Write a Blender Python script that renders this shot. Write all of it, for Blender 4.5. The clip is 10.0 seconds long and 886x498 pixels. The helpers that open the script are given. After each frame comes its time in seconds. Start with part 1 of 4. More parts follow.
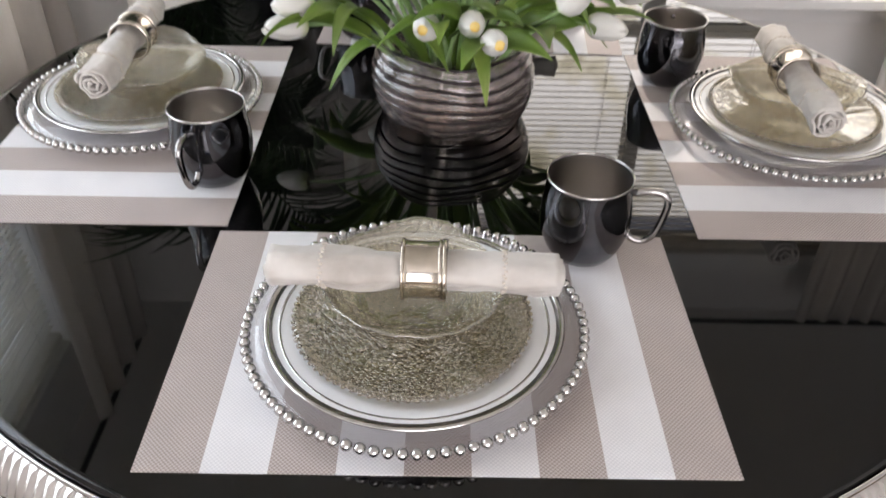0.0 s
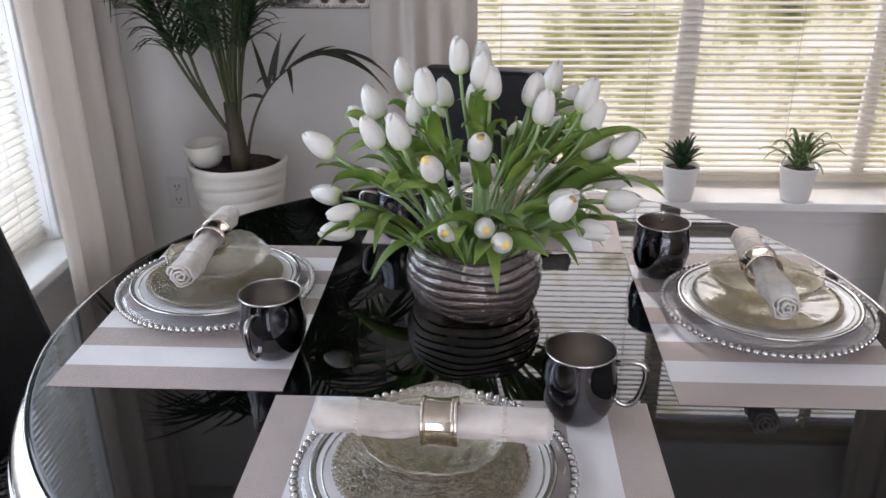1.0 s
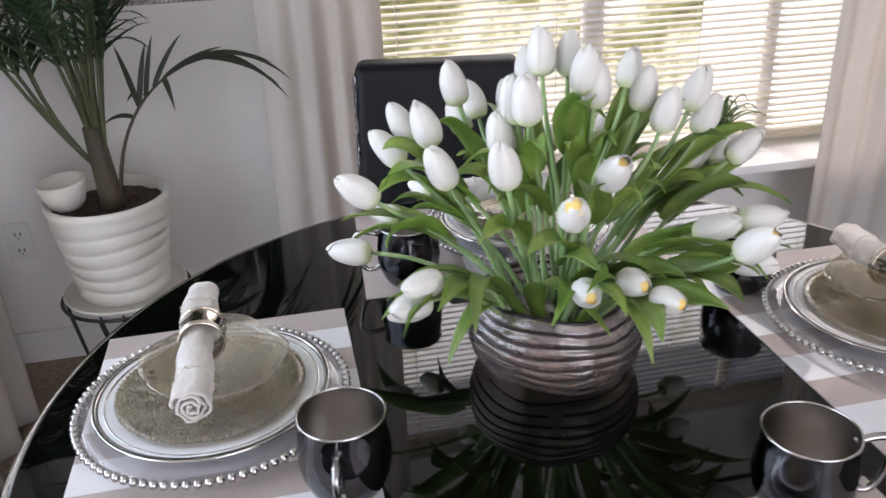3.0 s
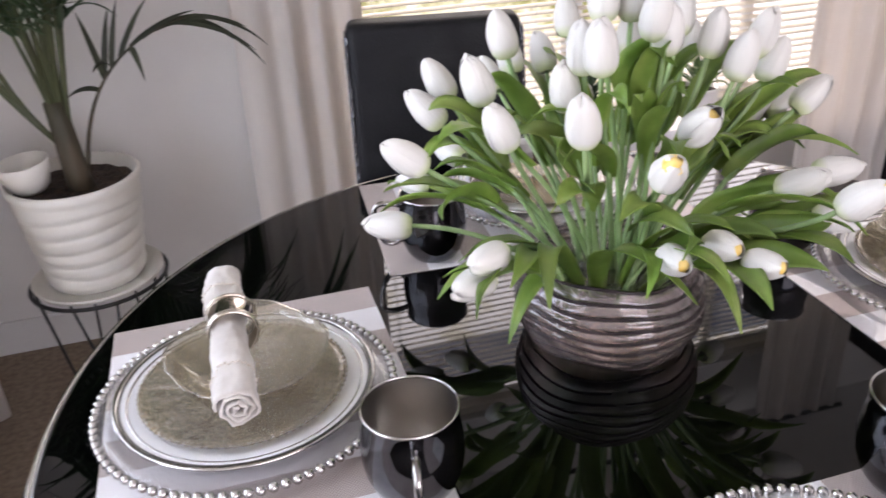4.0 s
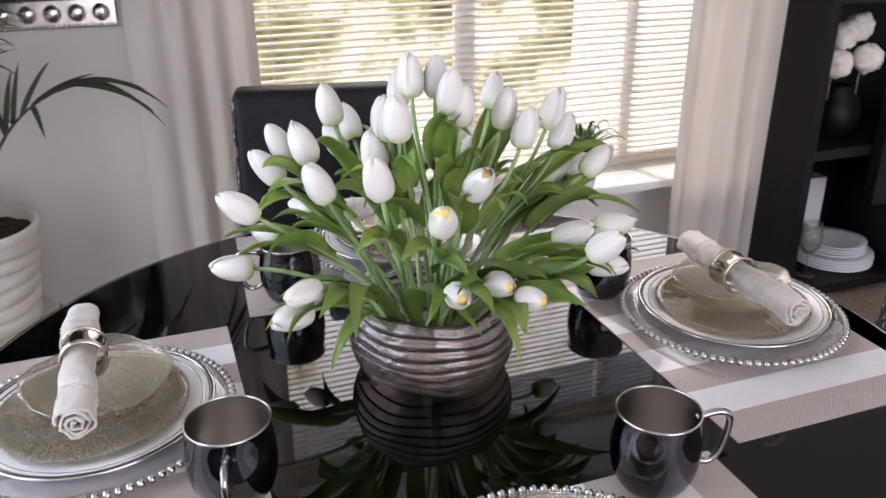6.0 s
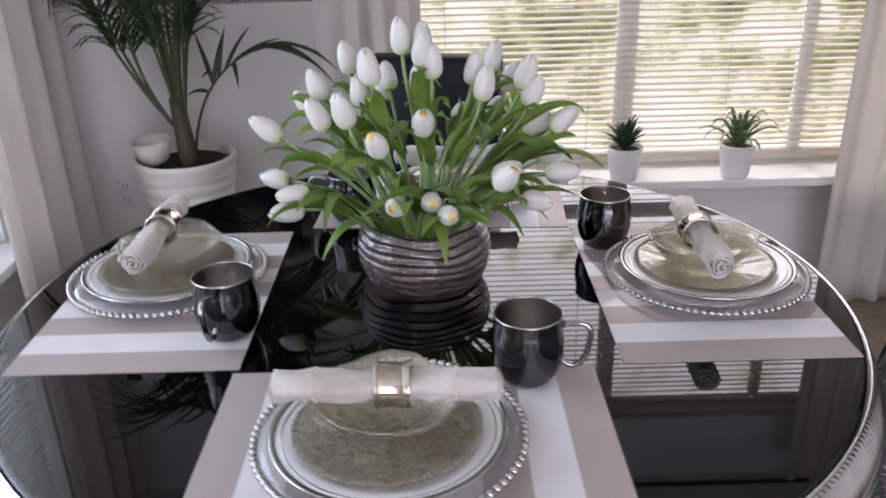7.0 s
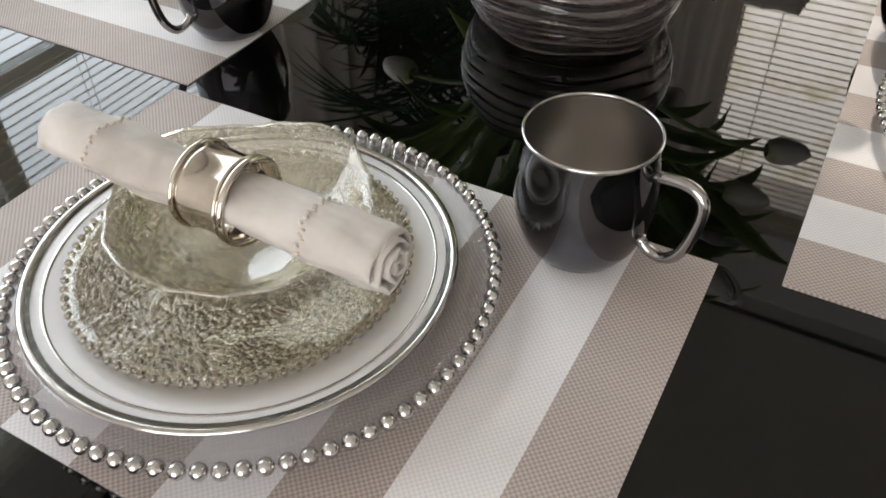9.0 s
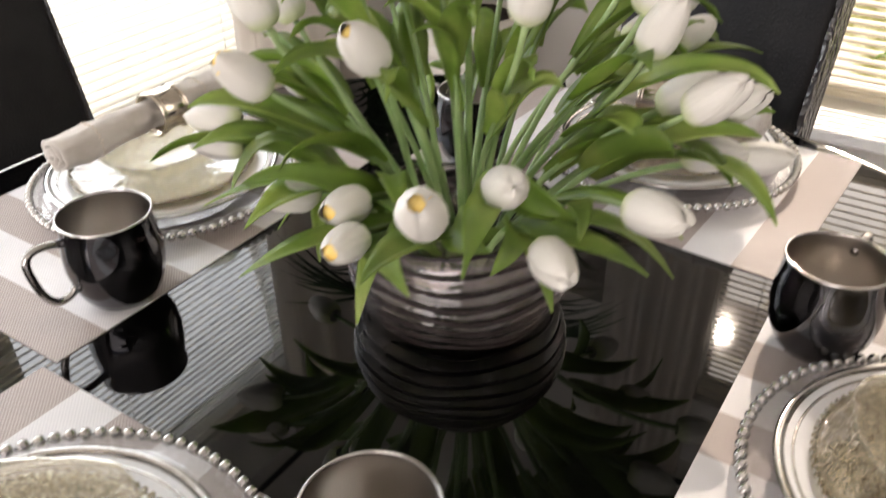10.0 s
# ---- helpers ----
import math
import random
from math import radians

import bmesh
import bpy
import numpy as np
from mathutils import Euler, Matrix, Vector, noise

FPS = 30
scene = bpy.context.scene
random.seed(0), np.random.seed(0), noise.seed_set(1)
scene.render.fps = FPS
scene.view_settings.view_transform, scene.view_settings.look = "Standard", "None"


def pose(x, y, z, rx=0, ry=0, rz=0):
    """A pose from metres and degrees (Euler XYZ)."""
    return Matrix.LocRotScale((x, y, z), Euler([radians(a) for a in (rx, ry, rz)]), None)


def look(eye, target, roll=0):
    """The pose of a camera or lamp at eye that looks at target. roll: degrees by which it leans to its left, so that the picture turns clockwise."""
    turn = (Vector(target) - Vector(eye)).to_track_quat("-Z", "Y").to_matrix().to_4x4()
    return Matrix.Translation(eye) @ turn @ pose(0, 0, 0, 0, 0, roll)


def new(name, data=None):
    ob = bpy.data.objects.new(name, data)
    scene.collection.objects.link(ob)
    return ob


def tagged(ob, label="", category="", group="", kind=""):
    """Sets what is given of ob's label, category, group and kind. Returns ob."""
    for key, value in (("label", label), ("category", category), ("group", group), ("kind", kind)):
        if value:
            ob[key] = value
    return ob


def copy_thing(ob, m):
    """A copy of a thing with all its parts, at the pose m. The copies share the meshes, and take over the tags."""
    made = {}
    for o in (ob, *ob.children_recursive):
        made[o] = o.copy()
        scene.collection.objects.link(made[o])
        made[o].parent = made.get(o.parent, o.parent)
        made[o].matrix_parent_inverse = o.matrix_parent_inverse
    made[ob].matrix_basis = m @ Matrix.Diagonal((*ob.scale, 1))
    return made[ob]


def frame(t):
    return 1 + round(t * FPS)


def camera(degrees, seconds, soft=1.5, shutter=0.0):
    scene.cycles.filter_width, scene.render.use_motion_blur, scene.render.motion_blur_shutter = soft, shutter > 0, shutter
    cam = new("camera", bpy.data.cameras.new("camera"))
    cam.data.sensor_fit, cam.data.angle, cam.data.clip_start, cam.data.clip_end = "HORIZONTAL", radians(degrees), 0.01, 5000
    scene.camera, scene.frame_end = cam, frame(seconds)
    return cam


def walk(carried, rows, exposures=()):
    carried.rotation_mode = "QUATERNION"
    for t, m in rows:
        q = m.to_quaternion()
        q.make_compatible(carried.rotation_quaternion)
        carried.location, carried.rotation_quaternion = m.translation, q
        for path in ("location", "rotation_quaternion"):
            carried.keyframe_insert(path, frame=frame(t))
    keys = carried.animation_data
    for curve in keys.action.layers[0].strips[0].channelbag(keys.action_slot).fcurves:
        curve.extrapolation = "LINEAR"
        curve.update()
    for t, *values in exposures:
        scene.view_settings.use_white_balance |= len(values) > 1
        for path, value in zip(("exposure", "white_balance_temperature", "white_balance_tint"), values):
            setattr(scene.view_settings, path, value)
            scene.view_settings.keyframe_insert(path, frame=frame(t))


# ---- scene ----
cam = camera(56.4, 10.0, shutter=0.35)
PATH = [
    (0, (-0.002, -0.541, 1.267), (0.009, 1.053, 0.06), 1.1),
    (0.5, (0.018, -0.647, 1.3), (-0.012, 1.098, 0.323), 0.4),
    (1, (0.03, -0.707, 1.34), (-0.073, 1.123, 0.538), -0.5),
    (1.5, (0.026, -0.71, 1.345), (-0.108, 1.121, 0.551), -1.0),
    (2, (-0.083, -0.584, 1.333), (-0.079, 1.248, 0.529), -2.4),
    (2.2, (-0.131, -0.537, 1.329), (-0.013, 1.282, 0.507), -2.3),
    (3.3, (-0.317, -0.328, 1.301), (0.048, 1.435, 0.431), -2.7),
    (3.5, (-0.342, -0.304, 1.293), (0.017, 1.451, 0.403), -3.2),
    (3.7, (-0.361, -0.293, 1.288), (-0.003, 1.45, 0.374), -3.4),
    (4, (-0.362, -0.278, 1.283), (0.093, 1.433, 0.353), -3.1),
    (4.5, (-0.361, -0.254, 1.277), (0.352, 1.378, 0.367), -0.4),
    (5, (-0.364, -0.274, 1.278), (0.438, 1.328, 0.389), -0.0),
    (5.5, (-0.347, -0.344, 1.3), (0.422, 1.299, 0.458), -0.3),
    (6.8, (-0.047, -0.684, 1.322), (0.092, 1.153, 0.543), -1.5),
    (7, (0.04, -0.746, 1.324), (0.044, 1.082, 0.515), -1.5),
    (7.5, (0.183, -0.682, 1.264), (0.045, 1.082, 0.332), 2.0),
    (8, (0.223, -0.48, 1.23), (-0.137, 1.178, 0.17), 2.0),
    (8.5, (0.262, -0.323, 1.156), (-0.337, 1.165, -0.038), 1.2),
    (9, (0.261, -0.268, 1.127), (-0.458, 1.023, -0.221), -0.8),
    (9.2, (0.265, -0.247, 1.148), (-0.463, 1.061, -0.179), -0.5),
    (9.5, (0.275, -0.191, 1.173), (-0.495, 1.182, -0.06), 0.6),
    (10, (0.347, -0.105, 1.225), (-0.571, 1.292, 0.127), -0.6),
]
EXPOSURE = [(0.0, 0.06, 6600, 18), (0.5, 0.12, 6650, 19), (1.0, -0.3, 6150, 21), (2.2, -0.2, 6050, 20), (3.3, 0.12, 6250, 22), (4.5, 0.22, 6400, 28), (5.7, 0.13, 6350, 25), (6.8, -0.18, 6050, 24), (7.5, -0.32, 6100, 22), (8.3, -0.16, 6300, 19), (9.0, -0.09, 6900, 15), (10.0, 0.22, 7250, 20)]
walk(cam, [(t, look(eye, target, roll)) for t, eye, target, roll in PATH], EXPOSURE)

# ---- light ----
world = bpy.data.worlds.new("world")
scene.world = world
world.use_nodes = True
wn = world.node_tree.nodes
sky = wn.new("ShaderNodeTexSky")
sky.sky_type, sky.sun_disc = "NISHITA", False
sky.sun_elevation, sky.sun_rotation = radians(36.8), radians(-10)
wn["Background"].inputs["Strength"].default_value = 0.15
world.node_tree.links.new(sky.outputs[0], wn["Background"].inputs["Color"])


def lamp(name, kind, m, energy, color, size=0, size_y=0, angle=0):
    data = bpy.data.lights.new(name, kind)
    data.energy, data.color = energy, color
    if kind == "AREA":
        data.shape, data.size, data.size_y = "RECTANGLE", size, size_y
    if kind == "SUN":
        data.angle = radians(angle)
    ob = new(name, data)
    ob.matrix_world = m
    return ob


lamp("sun", "SUN", look((0, 0, 0), (0.14, -0.788, -0.599)), 4.6, (1.0, 0.93, 0.82), angle=1.2)
lamp("window_light_side", "AREA", look((-1.42, 0.525, 1.28), (0, 0.525, 1.1)), 52, (0.72, 0.86, 1.0), 1.72, 1.64)
# fill lamp added behind the camera to brighten the far wall and ceiling
lamp("room_fill_light", "AREA", look((0.6, -2.95, 1.2), (0.3, 0.5, 2.3)), 66, (0.98, 0.985, 1.0), 2.2, 1.9)

# ---- materials ----
def mat(name, color, rough=0.5, metal=0.0, **more):
    m = bpy.data.materials.new(name)
    m.use_nodes = True
    b = m.node_tree.nodes["Principled BSDF"]
    b.inputs["Base Color"].default_value = (*color, 1)
    b.inputs["Roughness"].default_value = rough
    b.inputs["Metallic"].default_value = metal
    for key, value in more.items():
        b.inputs[key.replace("_", " ")].default_value = value
    return m


def node(m, kind, **inputs):
    n = m.node_tree.nodes.new(kind)
    for key, value in inputs.items():
        n.inputs[key.replace("_", " ")].default_value = value
    return n


def wire(m, a, b):
    m.node_tree.links.new(a, b)


def coords(m, kind="Object"):
    return node(m, "ShaderNodeTexCoord").outputs[kind]


def shader(m):
    return m.node_tree.nodes["Principled BSDF"]


def vary(m, colors, scale, detail=4, rough=None, kind="Object", stretch=(1, 1, 1)):
    """Colour that wanders between stops by a noise of the given scale."""
    mapping = node(m, "ShaderNodeMapping", Scale=stretch)
    wire(m, coords(m, kind), mapping.inputs["Vector"])
    n = node(m, "ShaderNodeTexNoise", Scale=scale, Detail=detail)
    wire(m, mapping.outputs[0], n.inputs["Vector"])
    ramp = m.node_tree.nodes.new("ShaderNodeValToRGB")
    while len(ramp.color_ramp.elements) < len(colors):
        ramp.color_ramp.elements.new(0.5)
    for i, c in enumerate(colors):
        e = ramp.color_ramp.elements[i]
        e.position, e.color = 0.3 + 0.4 * i / max(1, len(colors) - 1), (*c, 1)
    wire(m, n.outputs["Fac"], ramp.inputs["Fac"])
    wire(m, ramp.outputs["Color"], shader(m).inputs["Base Color"])
    if rough:
        r = node(m, "ShaderNodeMapRange", To_Min=rough[0], To_Max=rough[1])
        wire(m, n.outputs["Fac"], r.inputs["Value"])
        wire(m, r.outputs[0], shader(m).inputs["Roughness"])
    return n


def relief(m, kind, scale, strength, distance, stretch=(1, 1, 1), space="Object", target=None):
    mapping = node(m, "ShaderNodeMapping", Scale=stretch)
    wire(m, coords(m, space), mapping.inputs["Vector"])
    n = m.node_tree.nodes.new(kind)
    n.inputs["Scale"].default_value = scale
    wire(m, mapping.outputs[0], n.inputs["Vector"])
    b = node(m, "ShaderNodeBump", Strength=strength, Distance=distance)
    wire(m, n.outputs[0], b.inputs["Height"])
    for t in target or [shader(m)]:
        wire(m, b.outputs[0], t.inputs["Normal"])
    return b


M = {}
M["black_glass"] = mat("black_glass", (0.001, 0.001, 0.001), 0.02, IOR=1.47)
vary(M["black_glass"], [(0.0006, 0.0006, 0.0007), (0.0016, 0.0016, 0.0017)], 9, rough=(0.012, 0.035))
M["silver"] = mat("silver", (0.72, 0.71, 0.69), 0.12, 1.0)
vary(M["silver"], [(0.48, 0.47, 0.455), (0.64, 0.63, 0.61)], 60, rough=(0.07, 0.2))
M["rim_silver"] = mat("rim_silver", (0.62, 0.6, 0.58), 0.16, 1.0)
vary(M["rim_silver"], [(0.5, 0.48, 0.46), (0.68, 0.66, 0.64)], 30, rough=(0.1, 0.28))
# silver tinted darker and warm, painting in the surroundings it reflects
M["ring_silver"] = mat("ring_silver", (0.6, 0.55, 0.47), 0.1, 1.0)
vary(M["ring_silver"], [(0.5, 0.45, 0.38), (0.66, 0.61, 0.53)], 50, rough=(0.05, 0.14))
M["gunmetal"] = mat("gunmetal", (0.14, 0.14, 0.15), 0.06, 1.0)
vary(M["gunmetal"], [(0.085, 0.085, 0.092), (0.14, 0.14, 0.15)], 40, rough=(0.03, 0.09))
M["handle_steel"] = mat("handle_steel", (0.4, 0.39, 0.38), 0.1, 1.0)
vary(M["handle_steel"], [(0.33, 0.32, 0.31), (0.45, 0.44, 0.43)], 50, rough=(0.06, 0.16))
M["steel_inside"] = mat("steel_inside", (0.56, 0.53, 0.5), 0.28, 1.0)
relief(M["steel_inside"], "ShaderNodeTexNoise", 60, 0.1, 0.001, (1, 1, 30))
M["porcelain"] = mat("porcelain", (0.82, 0.83, 0.84), 0.12)
vary(M["porcelain"], [(0.74, 0.76, 0.78), (0.79, 0.805, 0.82)], 12, rough=(0.07, 0.16))
M["mat_white"] = mat("mat_white", (0.8, 0.79, 0.79), 0.6)
M["mat_beige"] = mat("mat_beige", (0.5, 0.43, 0.4), 0.6)
for key, a, b in (("mat_white", (0.7, 0.7, 0.72), (0.81, 0.81, 0.82)), ("mat_beige", (0.33, 0.285, 0.265), (0.52, 0.46, 0.435))):
    m = M[key]
    weave = node(m, "ShaderNodeTexChecker", Scale=560.0)
    weave.inputs["Color1"].default_value, weave.inputs["Color2"].default_value = (*a, 1), (*b, 1)
    wire(m, coords(m), weave.inputs["Vector"])
    fade = node(m, "ShaderNodeTexNoise", Scale=22.0, Detail=3)
    wire(m, coords(m), fade.inputs["Vector"])
    tone = node(m, "ShaderNodeMapRange", To_Min=0.9, To_Max=1.08)
    wire(m, fade.outputs["Fac"], tone.inputs["Value"])
    mul = node(m, "ShaderNodeVectorMath")
    mul.operation = "SCALE"
    wire(m, weave.outputs["Color"], mul.inputs[0])
    wire(m, tone.outputs[0], mul.inputs["Scale"])
    wire(m, mul.outputs[0], shader(m).inputs["Base Color"])
    relief(m, "ShaderNodeTexChecker", 560, 0.4, 0.0006)
M["napkin"] = mat("napkin", (0.64, 0.59, 0.53), 0.85, Sheen_Weight=0.3)
vary(M["napkin"], [(0.4, 0.365, 0.32), (0.5, 0.47, 0.43), (0.58, 0.555, 0.515)], 24)
relief(M["napkin"], "ShaderNodeTexNoise", 42, 0.9, 0.007, (0.6, 1, 1))
M["stitch"] = mat("stitch", (0.6, 0.54, 0.47), 0.9)
M["wall_paint"] = mat("wall_paint", (0.62, 0.61, 0.6), 0.7)
vary(M["wall_paint"], [(0.75, 0.74, 0.72), (0.82, 0.81, 0.79)], 3)
relief(M["wall_paint"], "ShaderNodeTexNoise", 160, 0.12, 0.002)
M["trim_paint"] = mat("trim_paint", (0.78, 0.78, 0.77), 0.4)
vary(M["trim_paint"], [(0.74, 0.74, 0.73), (0.8, 0.8, 0.79)], 5)
M["ceiling_paint"] = mat("ceiling_paint", (0.78, 0.77, 0.75), 0.9)
vary(M["ceiling_paint"], [(0.82, 0.81, 0.79), (0.86, 0.85, 0.83)], 4)
M["floor"] = mat("floor", (0.3, 0.23, 0.17), 0.8)
vary(M["floor"], [(0.2, 0.15, 0.11), (0.34, 0.27, 0.2)], 60, 6)
relief(M["floor"], "ShaderNodeTexNoise", 500, 0.5, 0.004)
M["leather"] = mat("leather", (0.008, 0.008, 0.009), 0.5, Specular_IOR_Level=0.18)
vary(M["leather"], [(0.006, 0.006, 0.007), (0.013, 0.013, 0.014)], 14, rough=(0.42, 0.58))
relief(M["leather"], "ShaderNodeTexVoronoi", 260, 0.3, 0.0015)
M["croc"] = mat("croc", (0.03, 0.03, 0.034), 0.16, Specular_IOR_Level=0.9)
vary(M["croc"], [(0.015, 0.015, 0.018), (0.06, 0.06, 0.066)], 20, rough=(0.1, 0.26))
relief(M["croc"], "ShaderNodeTexVoronoi", 110, 1.0, 0.006, (1, 1, 0.6))
M["blind"] = mat("blind", (0.8, 0.79, 0.76), 0.45, Transmission_Weight=0.0)
vary(M["blind"], [(0.77, 0.76, 0.73), (0.82, 0.81, 0.78)], 8)
m = M["blind"]
tr = node(m, "ShaderNodeBsdfTranslucent", Color=(0.94, 0.9, 0.82, 1))
mx = node(m, "ShaderNodeMixShader", Fac=0.68)
wire(m, shader(m).outputs[0], mx.inputs[1])
wire(m, tr.outputs[0], mx.inputs[2])
wire(m, mx.outputs[0], m.node_tree.nodes["Material Output"].inputs["Surface"])
M["cord"] = mat("cord", (0.75, 0.74, 0.7), 0.8)
M["pot_white"] = mat("pot_white", (0.78, 0.78, 0.76), 0.35)
vary(M["pot_white"], [(0.74, 0.74, 0.71), (0.8, 0.8, 0.78)], 12, rough=(0.25, 0.45))
M["pot_cream"] = mat("pot_cream", (0.74, 0.72, 0.66), 0.4)
vary(M["pot_cream"], [(0.68, 0.66, 0.6), (0.76, 0.74, 0.68)], 9, rough=(0.3, 0.5))
M["soil"] = mat("soil", (0.04, 0.025, 0.017), 0.95)
vary(M["soil"], [(0.015, 0.01, 0.008), (0.08, 0.05, 0.035)], 45, 6)
relief(M["soil"], "ShaderNodeTexNoise", 70, 1.0, 0.02)
M["black_wire"] = mat("black_wire", (0.012, 0.012, 0.012), 0.45)
M["black_wood"] = mat("black_wood", (0.005, 0.005, 0.0055), 0.45, Specular_IOR_Level=0.25)
vary(M["black_wood"], [(0.003, 0.003, 0.0035), (0.008, 0.0075, 0.0075)], 10, rough=(0.38, 0.55), stretch=(1, 1, 0.1))
M["outlet"] = mat("outlet", (0.7, 0.7, 0.68), 0.35)
M["slot"] = mat("slot", (0.03, 0.03, 0.03), 0.6)
M["stem"] = mat("stem", (0.2, 0.34, 0.1), 0.45)
vary(M["stem"], [(0.17, 0.3, 0.1), (0.32, 0.44, 0.2)], 30)
M["leaf"] = mat("leaf", (0.08, 0.2, 0.03), 0.42, Subsurface_Weight=0.0)
vary(M["leaf"], [(0.09, 0.17, 0.025), (0.17, 0.28, 0.05), (0.32, 0.42, 0.1)], 22, stretch=(1, 1, 1))
for key, lo, hi in (("leaf", 0.62, 1.2), ("stem", 0.75, 1.15)):
    m = M[key]
    link = shader(m).inputs["Base Color"].links[0]
    source = link.from_socket
    info = m.node_tree.nodes.new("ShaderNodeObjectInfo")
    tone = node(m, "ShaderNodeMapRange", To_Min=lo, To_Max=hi)
    wire(m, info.outputs["Random"], tone.inputs["Value"])
    mul = node(m, "ShaderNodeVectorMath")
    mul.operation = "SCALE"
    wire(m, source, mul.inputs[0])
    wire(m, tone.outputs[0], mul.inputs["Scale"])
    wire(m, mul.outputs[0], shader(m).inputs["Base Color"])
relief(M["leaf"], "ShaderNodeTexNoise", 120, 0.25, 0.002, (1, 0.1, 1))
m = M["leaf"]
tr = node(m, "ShaderNodeBsdfTranslucent", Color=(0.3, 0.46, 0.08, 1))
mx = node(m, "ShaderNodeMixShader", Fac=0.3)
wire(m, shader(m).outputs[0], mx.inputs[1])
wire(m, tr.outputs[0], mx.inputs[2])
wire(m, mx.outputs[0], m.node_tree.nodes["Material Output"].inputs["Surface"])
M["palm_leaf"] = mat("palm_leaf", (0.03, 0.07, 0.025), 0.45)
vary(M["palm_leaf"], [(0.015, 0.04, 0.014), (0.05, 0.1, 0.035)], 10)
M["palm_stem"] = mat("palm_stem", (0.11, 0.085, 0.05), 0.6)
vary(M["palm_stem"], [(0.03, 0.032, 0.016), (0.09, 0.065, 0.04)], 20, stretch=(1, 1, 0.2))
M["palm_stalk"] = mat("palm_stalk", (0.06, 0.08, 0.03), 0.5)
vary(M["palm_stalk"], [(0.045, 0.05, 0.02), (0.075, 0.1, 0.035)], 18, stretch=(1, 1, 0.2))
M["palm_leaf_old"] = mat("palm_leaf_old", (0.03, 0.034, 0.018), 0.5)
vary(M["palm_leaf_old"], [(0.018, 0.022, 0.012), (0.04, 0.048, 0.024)], 14)
M["succulent"] = mat("succulent", (0.03, 0.08, 0.03), 0.4)
vary(M["succulent"], [(0.012, 0.036, 0.013), (0.032, 0.08, 0.03)], 30)
M["striped_leaf"] = mat("striped_leaf", (0.1, 0.18, 0.05), 0.4)
vary(M["striped_leaf"], [(0.04, 0.09, 0.025), (0.09, 0.16, 0.05), (0.42, 0.45, 0.28)], 60, 2, stretch=(1, 0.05, 1))
M["bright_leaf"] = mat("bright_leaf", (0.25, 0.42, 0.06), 0.4)
vary(M["bright_leaf"], [(0.12, 0.28, 0.03), (0.4, 0.55, 0.12)], 25)

# tulip petals: white, greenish cream at the base
m = M["petal"] = mat("petal", (0.8, 0.79, 0.75), 0.5)
sep = node(m, "ShaderNodeSeparateXYZ")
wire(m, coords(m), sep.inputs[0])
ramp = m.node_tree.nodes.new("ShaderNodeValToRGB")
ramp.color_ramp.elements[0].position, ramp.color_ramp.elements[0].color = 0.0, (0.5, 0.58, 0.26, 1)
ramp.color_ramp.elements[1].position, ramp.color_ramp.elements[1].color = 0.3, (0.62, 0.615, 0.57, 1)
span = node(m, "ShaderNodeMapRange", From_Min=0.0, From_Max=0.052)
wire(m, sep.outputs["Z"], span.inputs["Value"])
wire(m, span.outputs[0], ramp.inputs["Fac"])
wire(m, ramp.outputs["Color"], shader(m).inputs["Base Color"])
relief(m, "ShaderNodeTexNoise", 260, 0.35, 0.002, (1, 1, 0.08))
M["throat"] = mat("throat", (0.8, 0.5, 0.06), 0.6)
vary(M["throat"], [(0.78, 0.5, 0.06), (0.84, 0.7, 0.32)], 90)


